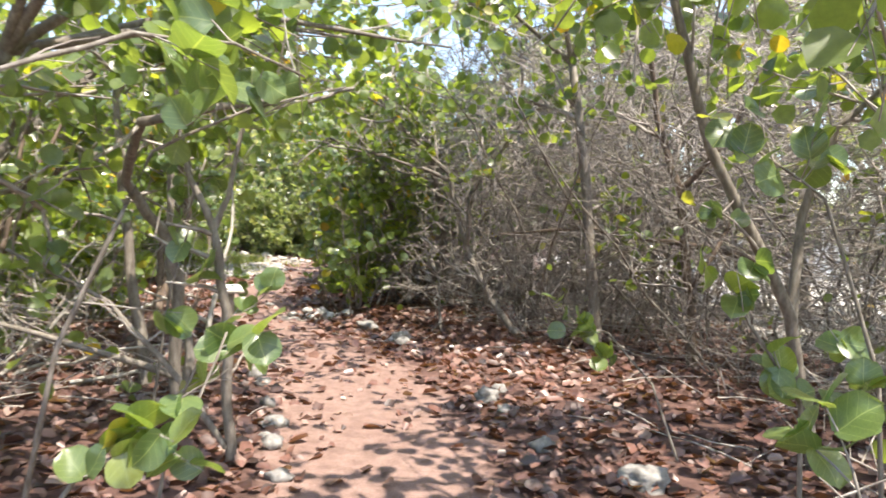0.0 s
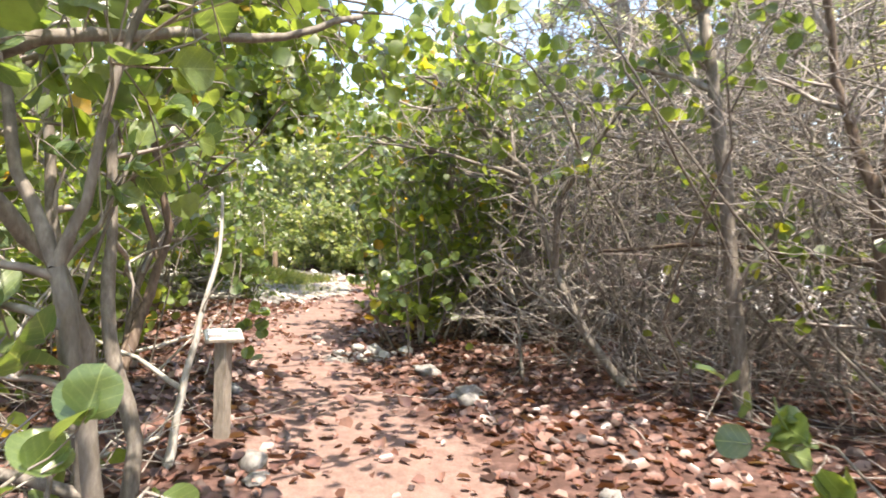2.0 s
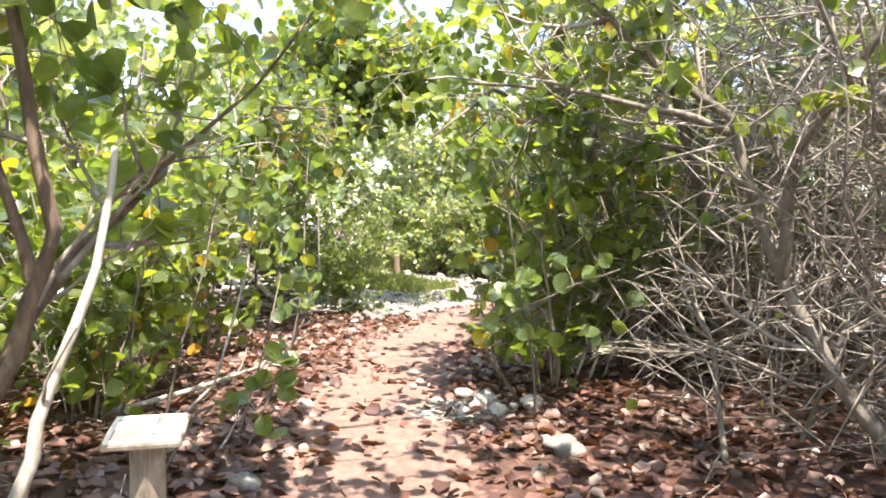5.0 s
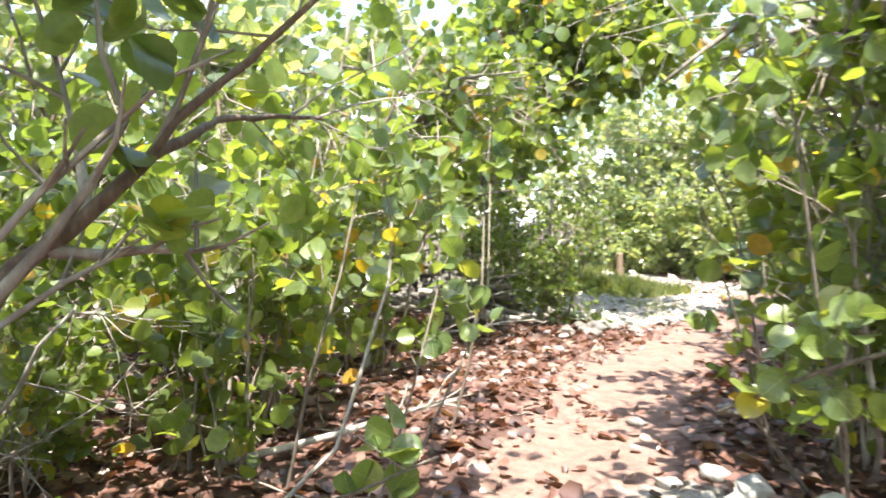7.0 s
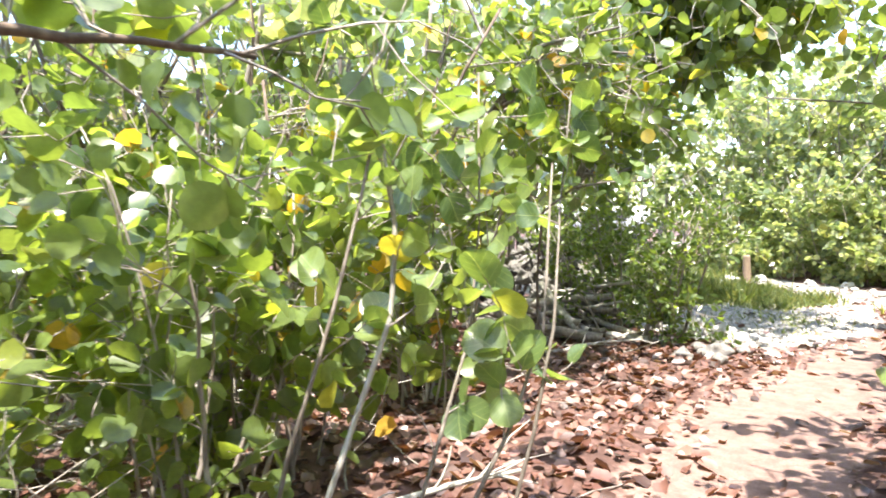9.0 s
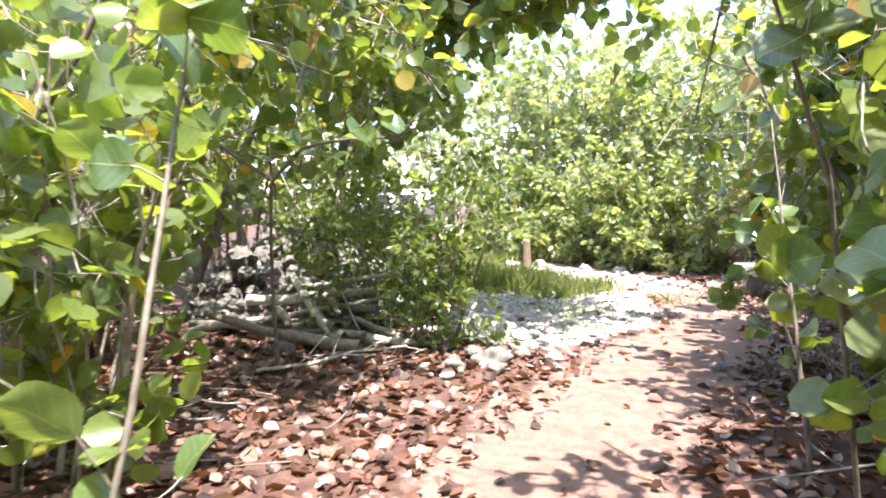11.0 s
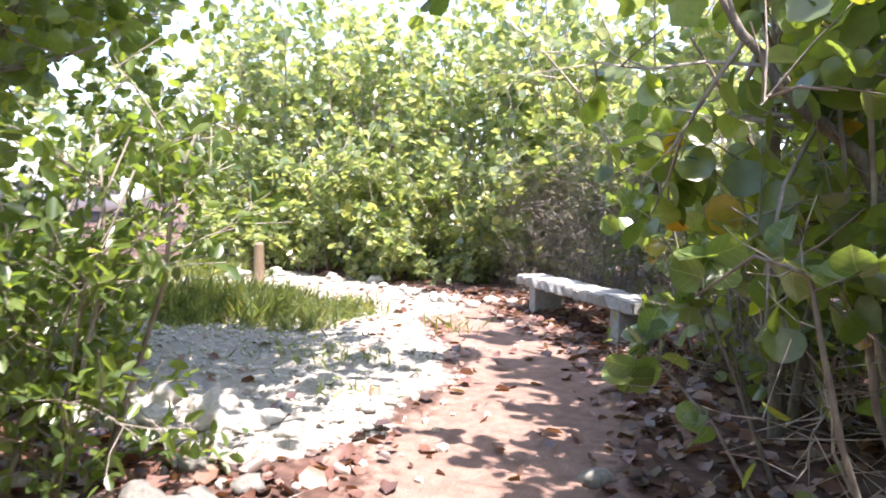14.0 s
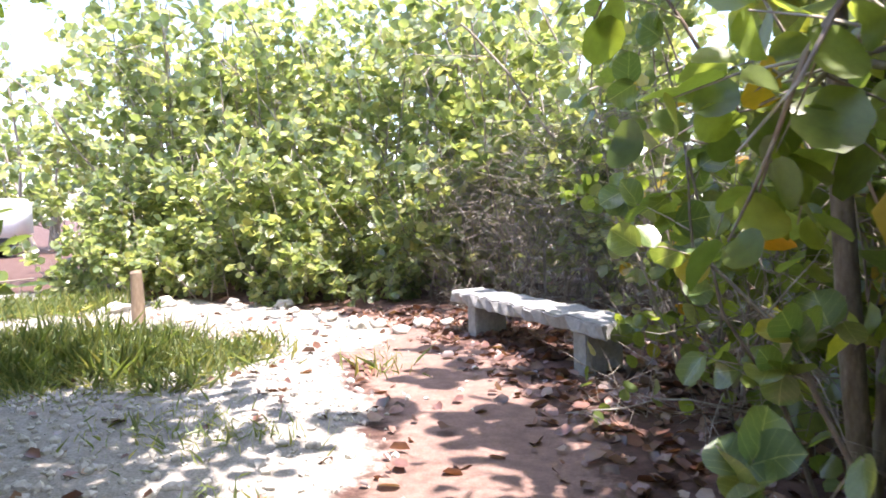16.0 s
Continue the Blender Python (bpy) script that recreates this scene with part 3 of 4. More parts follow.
# bare tangles of dead branches, low down in the left wood and under the bushes by the bench
tangle_spec = dict(kids=(9, 6), shrink=0.55, up=-0.03, lift=0.0, wob=0.4, thin=0.004, ahead=0.3, **{"from": 0.02})
tangle = shrub("dead_branch_tangle", "low tangle of bare grey-brown branches over dead leaves", 35, 9, 1.9, 2.6, tangle_spec, bark=BARK_PALE, share=0.12, count=(1, 2), size=(0.1, 0.15), group="bare tangles", length=0.9, r=0.018, foot=0.8, wob=0.4)
set_out(tangle, [(-3.0, 5.7, 0, 0.9), (-4.2, 6.6, 80, 1.1), (-5.0, 5.0, 220, 1.1), (-2.7, 4.2, 300, 0.8), (-5.6, 9.0, 40, 1.0), (-2.5, 16.2, 100, 0.75), (-2.3, 17.9, 200, 0.8), (-2.6, 19.6, 20, 0.75)])

small_spec = dict(kids=(8, 5), shrink=0.5, up=0.02, lift=0.2, wob=0.3, thin=0.003, **{"from": 0.1})
small = shrub("small_leaved_shrub", "dark green small-leaved shrub beside the gravel", 41, 11, 2.0, 1.2, small_spec, share=1.0, count=(6, 10), size=(0.05, 0.09), leaf=LEAF_SMALL, group="small-leaved shrubs", leaf_kind="oval", length=0.6, r=0.014, foot=0.5)
set_out(small, [(-6.95, 15.75, 0, 1.1), (-7.7, 16.6, 110, 1.0)])

# woods all round
far_spec = dict(kids=(4, 3), shrink=0.5, up=0.03, lift=0.2, wob=0.25, thin=0.008, **{"from": 0.1})
# sunlight on these crowns is also part of the paled leaf colour
far = shrub("far_tree", "sunlit green tree at the edge of the woods", 51, 12, 5.2, 3.2, far_spec, share=0.97, count=(7, 10), size=(0.2, 0.3), leaf=LEAF_SUNLIT, category="tree", group="woods around", length=1.8, r=0.05, foot=1.2, flat=0.9, leaf_kind="hex")
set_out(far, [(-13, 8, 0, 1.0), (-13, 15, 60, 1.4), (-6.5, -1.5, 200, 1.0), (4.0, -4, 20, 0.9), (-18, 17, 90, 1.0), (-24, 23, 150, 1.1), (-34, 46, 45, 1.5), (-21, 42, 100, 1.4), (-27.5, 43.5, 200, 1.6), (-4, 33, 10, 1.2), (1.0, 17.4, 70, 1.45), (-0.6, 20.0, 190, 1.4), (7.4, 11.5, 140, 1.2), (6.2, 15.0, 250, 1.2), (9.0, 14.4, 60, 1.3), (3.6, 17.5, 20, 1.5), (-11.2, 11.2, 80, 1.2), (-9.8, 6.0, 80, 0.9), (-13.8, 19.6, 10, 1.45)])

# ---- single trees close to the path
few = dict(kids=(4, 3), shrink=0.55, up=0.0, lift=0.15, wob=0.3, thin=0.0035, **{"from": 0.35})
arch = dict(kids=(8, 5), shrink=0.5, up=-0.03, lift=0.05, wob=0.3, thin=0.0035, **{"from": 0.5})
tree("leaning_sea_grape", (-2.85, 7.55), "leaning dark brown sea grape tree forking over dead leaves",
     [([(-2.85, 7.5, -0.05), (-2.75, 7.62, 0.2), (-2.62, 7.72, 0.45), (-2.65, 7.9, 0.72), (-2.85, 8.2, 1.05), (-2.98, 8.55, 1.38), (-2.87, 8.86, 1.69)], 0.055, 0.021),
      ([(-2.87, 8.86, 1.69), (-2.95, 9.04, 1.78), (-3.05, 9.16, 1.85), (-3.16, 9.3, 1.88), (-3.3, 9.55, 1.93), (-3.46, 9.88, 1.97)], 0.018, 0.008),
      ([(-2.87, 8.86, 1.69), (-2.84, 8.93, 1.8), (-2.79, 9.06, 1.93), (-2.74, 9.16, 2.03), (-2.6, 9.35, 2.25), (-2.4, 9.6, 2.7)], 0.017, 0.008),
      ([(-2.63, 7.8, 0.55), (-2.6, 8.05, 1.05), (-2.53, 8.15, 1.5), (-2.63, 8.12, 2.06), (-2.72, 8.05, 2.9)], 0.042, 0.018),
      ([(-2.58, 8.1, 1.3), (-2.75, 8.05, 1.8), (-3.0, 8.0, 2.6)], 0.026, 0.012)], BARK_DARK, 61, dict(kids=(6, 4), shrink=0.5, wob=0.3, thin=0.0035, up=0.03, lift=0.25, **{"from": 0.62}), share=0.7, count=(2, 5), length=0.8, leaf_kind="rounder", keep=lambda p: p.y > 8.75 or p.z > 2.2)
tree("grey_sea_grape", (-2.05, 6.95), "pale grey sea grape with two crooked trunks",
     [([(-1.86, 6.92, -0.05), (-1.87, 6.98, 0.38), (-2.06, 7.0, 0.92), (-2.14, 7.1, 1.47), (-2.22, 7.21, 2.5), (-2.1, 7.5, 3.2)], 0.05, 0.022),
      ([(-2.3, 7.1, -0.05), (-2.45, 7.16, 0.67), (-2.64, 7.2, 1.6), (-2.79, 7.27, 2.7)], 0.06, 0.025)], BARK_GREY, 63, arch, share=0.85, count=(3, 5), length=0.9, keep=lambda p: p.z > 1.5)
tree("arching_sea_grape", (-1.75, 6.45), "grey sea grape branch arching over the footpath",
     [([(-1.72, 6.5, -0.05), (-1.7, 6.45, 0.6), (-1.68, 6.4, 1.03), (-1.75, 6.3, 1.38), (-1.91, 6.08, 1.7), (-1.5, 5.6, 2.05), (-1.16, 5.62, 2.12), (-0.98, 6.06, 2.25), (-0.72, 6.41, 2.33), (-0.5, 6.66, 2.47)], 0.052, 0.012),
      ([(-1.72, 6.3, 1.35), (-1.63, 6.43, 1.53), (-1.6, 6.54, 1.77)], 0.018, 0.008),
      ([(-1.7, 6.45, 0.3), (-2.2, 6.1, 0.55), (-2.9, 5.9, 0.75)], 0.03, 0.015)], BARK_GREY, 64, few, share=0.6, count=(2, 4), length=0.6, near=True, limit=60, size=(0.085, 0.13))
tree("forked_grey_sea_grape", (-0.92, 5.65), "slim pale grey sea grape forking at head height",
     [([(-0.9, 5.68, -0.05), (-0.92, 5.63, 0.5), (-0.93, 5.58, 0.95), (-0.99, 5.53, 1.42)], 0.034, 0.025),
      ([(-0.99, 5.53, 1.42), (-1.15, 5.55, 1.7), (-1.28, 5.6, 2.06), (-1.4, 5.75, 2.6)], 0.024, 0.01),
      ([(-0.99, 5.53, 1.42), (-0.93, 5.58, 1.62), (-0.9, 5.65, 2.0), (-0.8, 5.8, 2.5)], 0.022, 0.01),
      ([(-0.93, 5.66, 0.1), (-1.2, 5.6, 0.5), (-1.62, 5.5, 0.97), (-2.2, 5.4, 1.25)], 0.022, 0.01)], BARK_GREY, 70, few, share=0.6, count=(2, 4), length=0.5, near=True, limit=46, size=(0.1, 0.15), gap=0.7)
tree("bare_pale_stem", (-2.02, 7.45), "bare pale stem forked low beside the sign",
     [([(-2.02, 7.45, -0.05), (-2.02, 7.54, 0.24), (-2.01, 7.64, 0.63), (-1.98, 7.73, 0.93), (-1.97, 7.9, 1.38), (-2.04, 8.04, 1.77)], 0.033, 0.01),
      ([(-2.01, 7.62, 0.5), (-2.35, 7.6, 0.68), (-2.75, 7.62, 0.8)], 0.02, 0.009)], BARK_PALE, 65, dict(kids=(2,), thin=0.003), share=0.0, length=0.4)
tree("slender_sea_grape", (2.77, 6.5), "slender brown sea grape trunk leaning over litter",
     [([(2.77, 6.5, -0.05), (2.53, 6.41, 1.02), (2.25, 6.3, 1.49), (1.91, 6.18, 2.03), (1.61, 6.08, 2.93), (1.5, 6.1, 3.5)], 0.045, 0.022),
      ([(2.53, 6.41, 1.02), (2.57, 6.45, 1.68), (2.71, 6.39, 2.23), (2.96, 6.33, 2.5)], 0.035, 0.015)], BARK_GREY, 66, few, share=0.75, count=(2, 5), length=0.8, near=True, limit=70, size=(0.085, 0.13))
tree("low_branching_tree", (2.7, 9.6), "grey tree with low crooked branches in the thicket",
     [([(2.7, 9.6, -0.05), (2.67, 9.72, 0.63), (2.46, 9.72, 1.97), (2.17, 9.69, 2.8), (1.98, 9.48, 3.62)], 0.065, 0.025),
      ([(2.67, 9.72, 0.75), (2.55, 9.3, 0.95), (2.74, 9.34, 1.26), (2.99, 9.4, 1.74)], 0.04, 0.02),
      ([(3.33, 9.45, 1.24), (2.93, 9.79, 1.34), (2.29, 10.08, 1.42), (1.54, 10.36, 1.52), (0.41, 10.86, 1.39)], 0.045, 0.015),
      ([(2.46, 9.72, 1.97), (2.9, 9.4, 2.6), (3.2, 9.3, 3.4)], 0.04, 0.018)], BARK_DARK, 67, dict(kids=(9, 6), shrink=0.6, wob=0.32, thin=0.0035, **{"from": 0.2}), share=0.25, count=(1, 3), length=0.9)
tree("crooked_grey_tree", (0.9, 10.7), "crooked grey tree at the edge of the thicket",
     [([(0.9, 10.7, -0.05), (0.63, 10.89, 0.16), (0.25, 10.95, 0.66), (-0.03, 11.06, 1.21), (-0.34, 11.17, 2.19), (-0.94, 11.15, 2.72), (-1.38, 10.98, 3.23)], 0.055, 0.02),
      ([(-0.03, 11.06, 1.21), (0.01, 10.88, 1.92), (0.59, 10.69, 2.76), (1.03, 10.67, 3.34)], 0.04, 0.015),
      ([(-0.34, 11.17, 2.1), (-0.6, 10.95, 2.2), (-1.18, 10.8, 2.36), (-1.9, 10.6, 2.45)], 0.03, 0.01),
      ([(-0.33, 11.13, -0.05), (-0.43, 11.34, 0.68), (-0.57, 11.51, 0.97)], 0.022, 0.012)], BARK_GREY, 68, dict(kids=(10, 6), shrink=0.55, wob=0.32, thin=0.0035, **{"from": 0.15}), share=0.4, count=(2, 4), length=0.9, keep=lambda p: p.z > 2.0 or p.x < -0.9)
tree("grey_trunk_tree", (-3.1, 18.0), "grey upright sea grape trunks beside the bench path",
     [([(-3.15, 17.9, -0.05), (-3.21, 17.97, 1.25), (-3.3, 17.82, 2.85), (-3.2, 17.7, 3.6)], 0.055, 0.025),
      ([(-3.03, 18.09, -0.08), (-2.96, 18.14, 0.66), (-2.83, 18.19, 1.14), (-2.71, 18.15, 1.83), (-2.7, 18.08, 2.9)], 0.04, 0.02),
      ([(-2.6, 16.5, -0.05), (-2.75, 16.5, 0.8), (-3.21, 16.46, 1.62), (-3.44, 16.43, 1.82), (-3.67, 16.39, 2.1), (-4.0, 16.5, 2.7)], 0.042, 0.014)], BARK_GREY, 69, arch, share=0.85, count=(3, 5), length=0.95, leaf_kind="rounder", keep=lambda p: p.z > 0.9)


def canopy(name, at, top, seed, reach_to, label, n=5, length=1.2, kids=(8, 5), size=(0.09, 0.14)):
    """A tree that stands back from the path and spreads its crown over it."""
    rng = random.Random(seed)
    a, t = Vector(at), Vector(top)
    limbs = [([a, a.lerp(t, 0.5) + Vector((0, 0, 0.4)), t], 0.075, 0.045)]
    for i in range(n):
        f = i / max(n - 1, 1)
        end = Vector(reach_to[0]).lerp(Vector(reach_to[1]), f) + Vector((rng.uniform(-0.3, 0.3), rng.uniform(-0.3, 0.3), rng.uniform(-0.2, 0.3)))
        mid = t.lerp(end, 0.5) + Vector((rng.uniform(-0.2, 0.2), rng.uniform(-0.2, 0.2), rng.uniform(0.1, 0.4)))
        limbs.append(([t, mid, end], 0.032, 0.009))
    return tree(name, at, label, limbs, BARK_GREY, seed, dict(kids=kids, shrink=0.5, up=-0.02, lift=0.0, wob=0.36, thin=0.0035, **{"from": 0.15}), share=0.9, count=(4, 6), size=size, length=length, group="canopy trees")


canopy("canopy_tree", (-2.9, 4.6, -0.05), (-1.9, 5.0, 2.3), 71, ((-0.5, 3.9, 3.0), (-0.2, 7.4, 2.9)), "sea grape tree with crown over the path", 5)
canopy("canopy_tree", (-5.2, 7.2, -0.05), (-3.4, 8.0, 2.9), 72, ((-0.9, 7.6, 3.2), (-1.6, 10.4, 3.2)), "sea grape tree with crown over the path", 7)
canopy("canopy_tree", (-1.2, 13.4, -0.05), (-1.8, 13.0, 2.5), 74, ((-2.9, 11.6, 2.4), (-3.4, 14.0, 2.7)), "sea grape tree with crown over the path", 3)
canopy("canopy_tree", (-0.5, 13.7, -0.05), (-0.9, 12.7, 2.8), 73, ((-0.8, 10.0, 3.3), (-2.9, 12.4, 3.3)), "sea grape tree with crown over the path", 4)
canopy("canopy_tree", (1.7, 10.1, -0.05), (1.2, 9.8, 3.4), 75, ((-0.5, 8.6, 3.9), (1.6, 8.4, 4.2)), "sea grape tree with crown over the path", 3, 1.2)
canopy("canopy_tree", (3.2, 3.4, -0.05), (2.4, 4.0, 2.8), 76, ((1.4, 2.2, 3.0), (1.5, 6.8, 3.2)), "sea grape tree with crown over the path", 8, 1.3)
canopy("canopy_tree", (-1.5, 16.2, -0.05), (-2.1, 16.2, 3.1), 82, ((-2.7, 14.4, 3.3), (-2.9, 17.4, 3.5)), "sea grape tree with crown over the bench path", 7)
canopy("canopy_tree", (-8.6, 13.4, -0.05), (-7.4, 14.0, 2.7), 77, ((-5.1, 13.3, 3.0), (-6.4, 15.4, 2.9)), "sea grape tree with crown over the gravel", 8, 1.2)
canopy("canopy_tree", (-2.3, 17.3, -0.05), (-2.7, 17.6, 2.7), 78, ((-3.2, 16.2, 3.0), (-2.6, 19.6, 2.9)), "sea grape tree with crown over the bench path", 3)
canopy("canopy_tree", (-9.4, 16.7, -0.05), (-8.2, 17.2, 3.7), 79, ((-5.6, 16.2, 4.4), (-5.8, 18.8, 4.6)), "sea grape tree shading the gravel clearing", 9, 1.5, (10, 6), (0.13, 0.2))
canopy("canopy_tree", (-10.4, 15.6, -0.05), (-9.0, 16.6, 3.6), 80, ((-6.8, 16.2, 4.4), (-7.6, 19.4, 4.6)), "sea grape tree shading the gravel clearing", 8, 1.4, (12, 7), (0.13, 0.2))
canopy("canopy_tree", (-11.0, 18.6, -0.05), (-10.2, 18.8, 2.8), 81, ((-8.6, 17.8, 2.9), (-9.2, 19.8, 3.4)), "sea grape tree shading the gravel clearing", 6, 1.0)

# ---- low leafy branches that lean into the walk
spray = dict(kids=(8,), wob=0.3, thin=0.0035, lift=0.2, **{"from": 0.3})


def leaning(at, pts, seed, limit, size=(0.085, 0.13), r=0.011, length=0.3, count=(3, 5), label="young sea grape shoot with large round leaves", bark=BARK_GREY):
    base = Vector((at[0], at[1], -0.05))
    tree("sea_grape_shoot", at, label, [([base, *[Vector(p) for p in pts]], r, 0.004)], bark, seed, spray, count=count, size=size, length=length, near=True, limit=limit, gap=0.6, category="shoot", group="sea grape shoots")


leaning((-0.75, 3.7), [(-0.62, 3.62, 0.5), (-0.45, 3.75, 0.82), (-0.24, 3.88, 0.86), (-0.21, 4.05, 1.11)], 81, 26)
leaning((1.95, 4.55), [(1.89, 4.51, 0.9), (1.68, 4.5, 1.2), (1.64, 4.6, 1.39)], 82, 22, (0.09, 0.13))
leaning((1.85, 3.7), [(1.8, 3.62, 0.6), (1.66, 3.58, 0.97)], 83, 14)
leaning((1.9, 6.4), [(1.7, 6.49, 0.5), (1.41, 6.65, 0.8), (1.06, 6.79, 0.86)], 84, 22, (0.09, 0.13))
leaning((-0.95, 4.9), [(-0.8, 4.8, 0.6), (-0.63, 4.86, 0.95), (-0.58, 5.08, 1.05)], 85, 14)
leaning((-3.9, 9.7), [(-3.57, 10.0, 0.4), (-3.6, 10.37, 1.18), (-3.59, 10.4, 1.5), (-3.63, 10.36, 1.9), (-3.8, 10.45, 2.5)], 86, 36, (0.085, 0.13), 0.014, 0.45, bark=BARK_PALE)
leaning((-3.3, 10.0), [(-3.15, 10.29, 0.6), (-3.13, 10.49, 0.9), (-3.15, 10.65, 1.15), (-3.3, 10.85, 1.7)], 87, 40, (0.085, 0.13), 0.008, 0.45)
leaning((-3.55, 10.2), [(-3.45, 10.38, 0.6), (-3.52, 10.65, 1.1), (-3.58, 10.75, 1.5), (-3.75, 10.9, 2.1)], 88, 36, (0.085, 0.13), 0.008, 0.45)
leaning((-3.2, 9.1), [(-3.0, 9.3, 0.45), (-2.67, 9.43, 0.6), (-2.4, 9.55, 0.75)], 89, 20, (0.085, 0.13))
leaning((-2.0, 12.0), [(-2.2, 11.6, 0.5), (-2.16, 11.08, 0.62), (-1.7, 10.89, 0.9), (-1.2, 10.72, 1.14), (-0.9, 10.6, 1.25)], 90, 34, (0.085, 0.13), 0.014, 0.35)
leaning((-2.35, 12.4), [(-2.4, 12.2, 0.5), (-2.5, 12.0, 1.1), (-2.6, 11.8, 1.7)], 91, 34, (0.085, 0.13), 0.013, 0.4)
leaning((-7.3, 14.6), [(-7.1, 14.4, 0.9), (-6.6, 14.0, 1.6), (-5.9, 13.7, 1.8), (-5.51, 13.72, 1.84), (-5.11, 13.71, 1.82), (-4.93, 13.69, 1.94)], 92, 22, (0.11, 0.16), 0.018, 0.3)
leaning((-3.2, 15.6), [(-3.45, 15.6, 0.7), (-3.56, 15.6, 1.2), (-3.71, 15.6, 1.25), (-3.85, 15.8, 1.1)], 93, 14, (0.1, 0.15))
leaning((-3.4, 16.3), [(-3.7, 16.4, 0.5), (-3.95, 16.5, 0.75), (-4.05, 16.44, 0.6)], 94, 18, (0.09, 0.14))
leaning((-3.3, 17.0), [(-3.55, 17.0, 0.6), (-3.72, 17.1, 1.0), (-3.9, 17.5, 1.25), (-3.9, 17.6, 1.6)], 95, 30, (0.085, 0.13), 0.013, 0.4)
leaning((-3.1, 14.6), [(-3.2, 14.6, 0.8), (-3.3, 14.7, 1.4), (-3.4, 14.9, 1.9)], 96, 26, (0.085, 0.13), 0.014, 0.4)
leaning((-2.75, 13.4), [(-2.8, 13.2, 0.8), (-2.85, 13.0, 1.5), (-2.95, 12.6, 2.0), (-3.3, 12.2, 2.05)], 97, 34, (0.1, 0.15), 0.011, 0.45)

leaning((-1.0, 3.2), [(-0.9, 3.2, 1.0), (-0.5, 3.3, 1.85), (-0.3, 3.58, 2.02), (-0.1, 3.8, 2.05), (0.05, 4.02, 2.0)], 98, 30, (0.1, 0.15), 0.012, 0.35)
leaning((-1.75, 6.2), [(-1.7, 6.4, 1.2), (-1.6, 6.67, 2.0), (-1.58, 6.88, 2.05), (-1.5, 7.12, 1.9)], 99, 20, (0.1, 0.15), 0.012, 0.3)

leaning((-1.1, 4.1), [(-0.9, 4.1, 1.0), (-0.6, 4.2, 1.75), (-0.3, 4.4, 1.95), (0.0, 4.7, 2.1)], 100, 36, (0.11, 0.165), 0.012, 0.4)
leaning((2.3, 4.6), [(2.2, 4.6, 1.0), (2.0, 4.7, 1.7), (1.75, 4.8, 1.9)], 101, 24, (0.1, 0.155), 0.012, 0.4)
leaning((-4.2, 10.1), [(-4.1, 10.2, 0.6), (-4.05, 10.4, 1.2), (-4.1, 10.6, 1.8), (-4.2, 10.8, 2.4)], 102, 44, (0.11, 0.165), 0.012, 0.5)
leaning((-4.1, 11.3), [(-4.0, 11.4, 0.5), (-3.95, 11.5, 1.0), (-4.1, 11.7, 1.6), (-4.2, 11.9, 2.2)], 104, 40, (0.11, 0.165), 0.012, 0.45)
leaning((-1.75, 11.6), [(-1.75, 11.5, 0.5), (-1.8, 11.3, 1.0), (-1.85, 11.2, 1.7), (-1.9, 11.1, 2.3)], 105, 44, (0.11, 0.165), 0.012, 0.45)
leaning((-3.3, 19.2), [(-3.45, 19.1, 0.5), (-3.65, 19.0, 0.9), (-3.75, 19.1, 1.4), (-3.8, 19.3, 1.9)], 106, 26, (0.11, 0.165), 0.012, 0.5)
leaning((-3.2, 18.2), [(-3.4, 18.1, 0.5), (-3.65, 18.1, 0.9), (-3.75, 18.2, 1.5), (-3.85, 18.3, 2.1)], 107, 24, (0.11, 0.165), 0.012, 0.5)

# ---------------------------------------------------------------- ground cover


def cover_points(n, seed, box, want):
    rnd = np.random.RandomState(seed)
    x, y = rnd.uniform(box[0], box[1], n), rnd.uniform(box[2], box[3], n)
    ok = rnd.uniform(0, 1, n) < want(x, y)
    return x[ok], y[ok], rnd


def litter():
    def want(x, y):
        dp, dg, db = path_d(x, y), poly_d(x, y, CLEARING), poly_d(x, y, BEACH)
        w = np.clip(0.05 + (dp + 0.32) / 0.6, np.where(y > 13, 0.04, np.where(y > 9.3, 0.24, np.where(y > 6.5, 0.22, 0.05))), 1)
        w = np.where(dg < 0, 0.05, w)
        w = np.where(db < 0, 0.03, w)
        near = np.minimum(1, 2.6 / (0.4 + np.maximum(dp, 0)))
        return w * near

    x, y, rnd = cover_points(54000, 3, (-11, 5.5, 1.5, 24), want)
    n = len(x)
    ang = rnd.uniform(0, 2 * np.pi, n)
    axis = np.stack([np.cos(ang), np.sin(ang), rnd.normal(0, 0.16, n)], -1)
    nrm = np.stack([rnd.normal(0, 0.42, n), rnd.normal(0, 0.42, n), np.ones(n)], -1)
    pos = np.stack([x, y, height(x, y) + rnd.uniform(0.008, 0.045, n)], -1)
    me = leaves_mesh("dead_leaves", DEAD, pos, axis, nrm, 0.045 + 0.10 * rnd.uniform(0, 1, n) ** 1.5, kind="flake", fold=0.3, droop=0.3)
    tagged(new("dead_leaves", me), "curled red-brown dead sea grape leaves on soil", "leaf litter", kind="stuff")


litter()


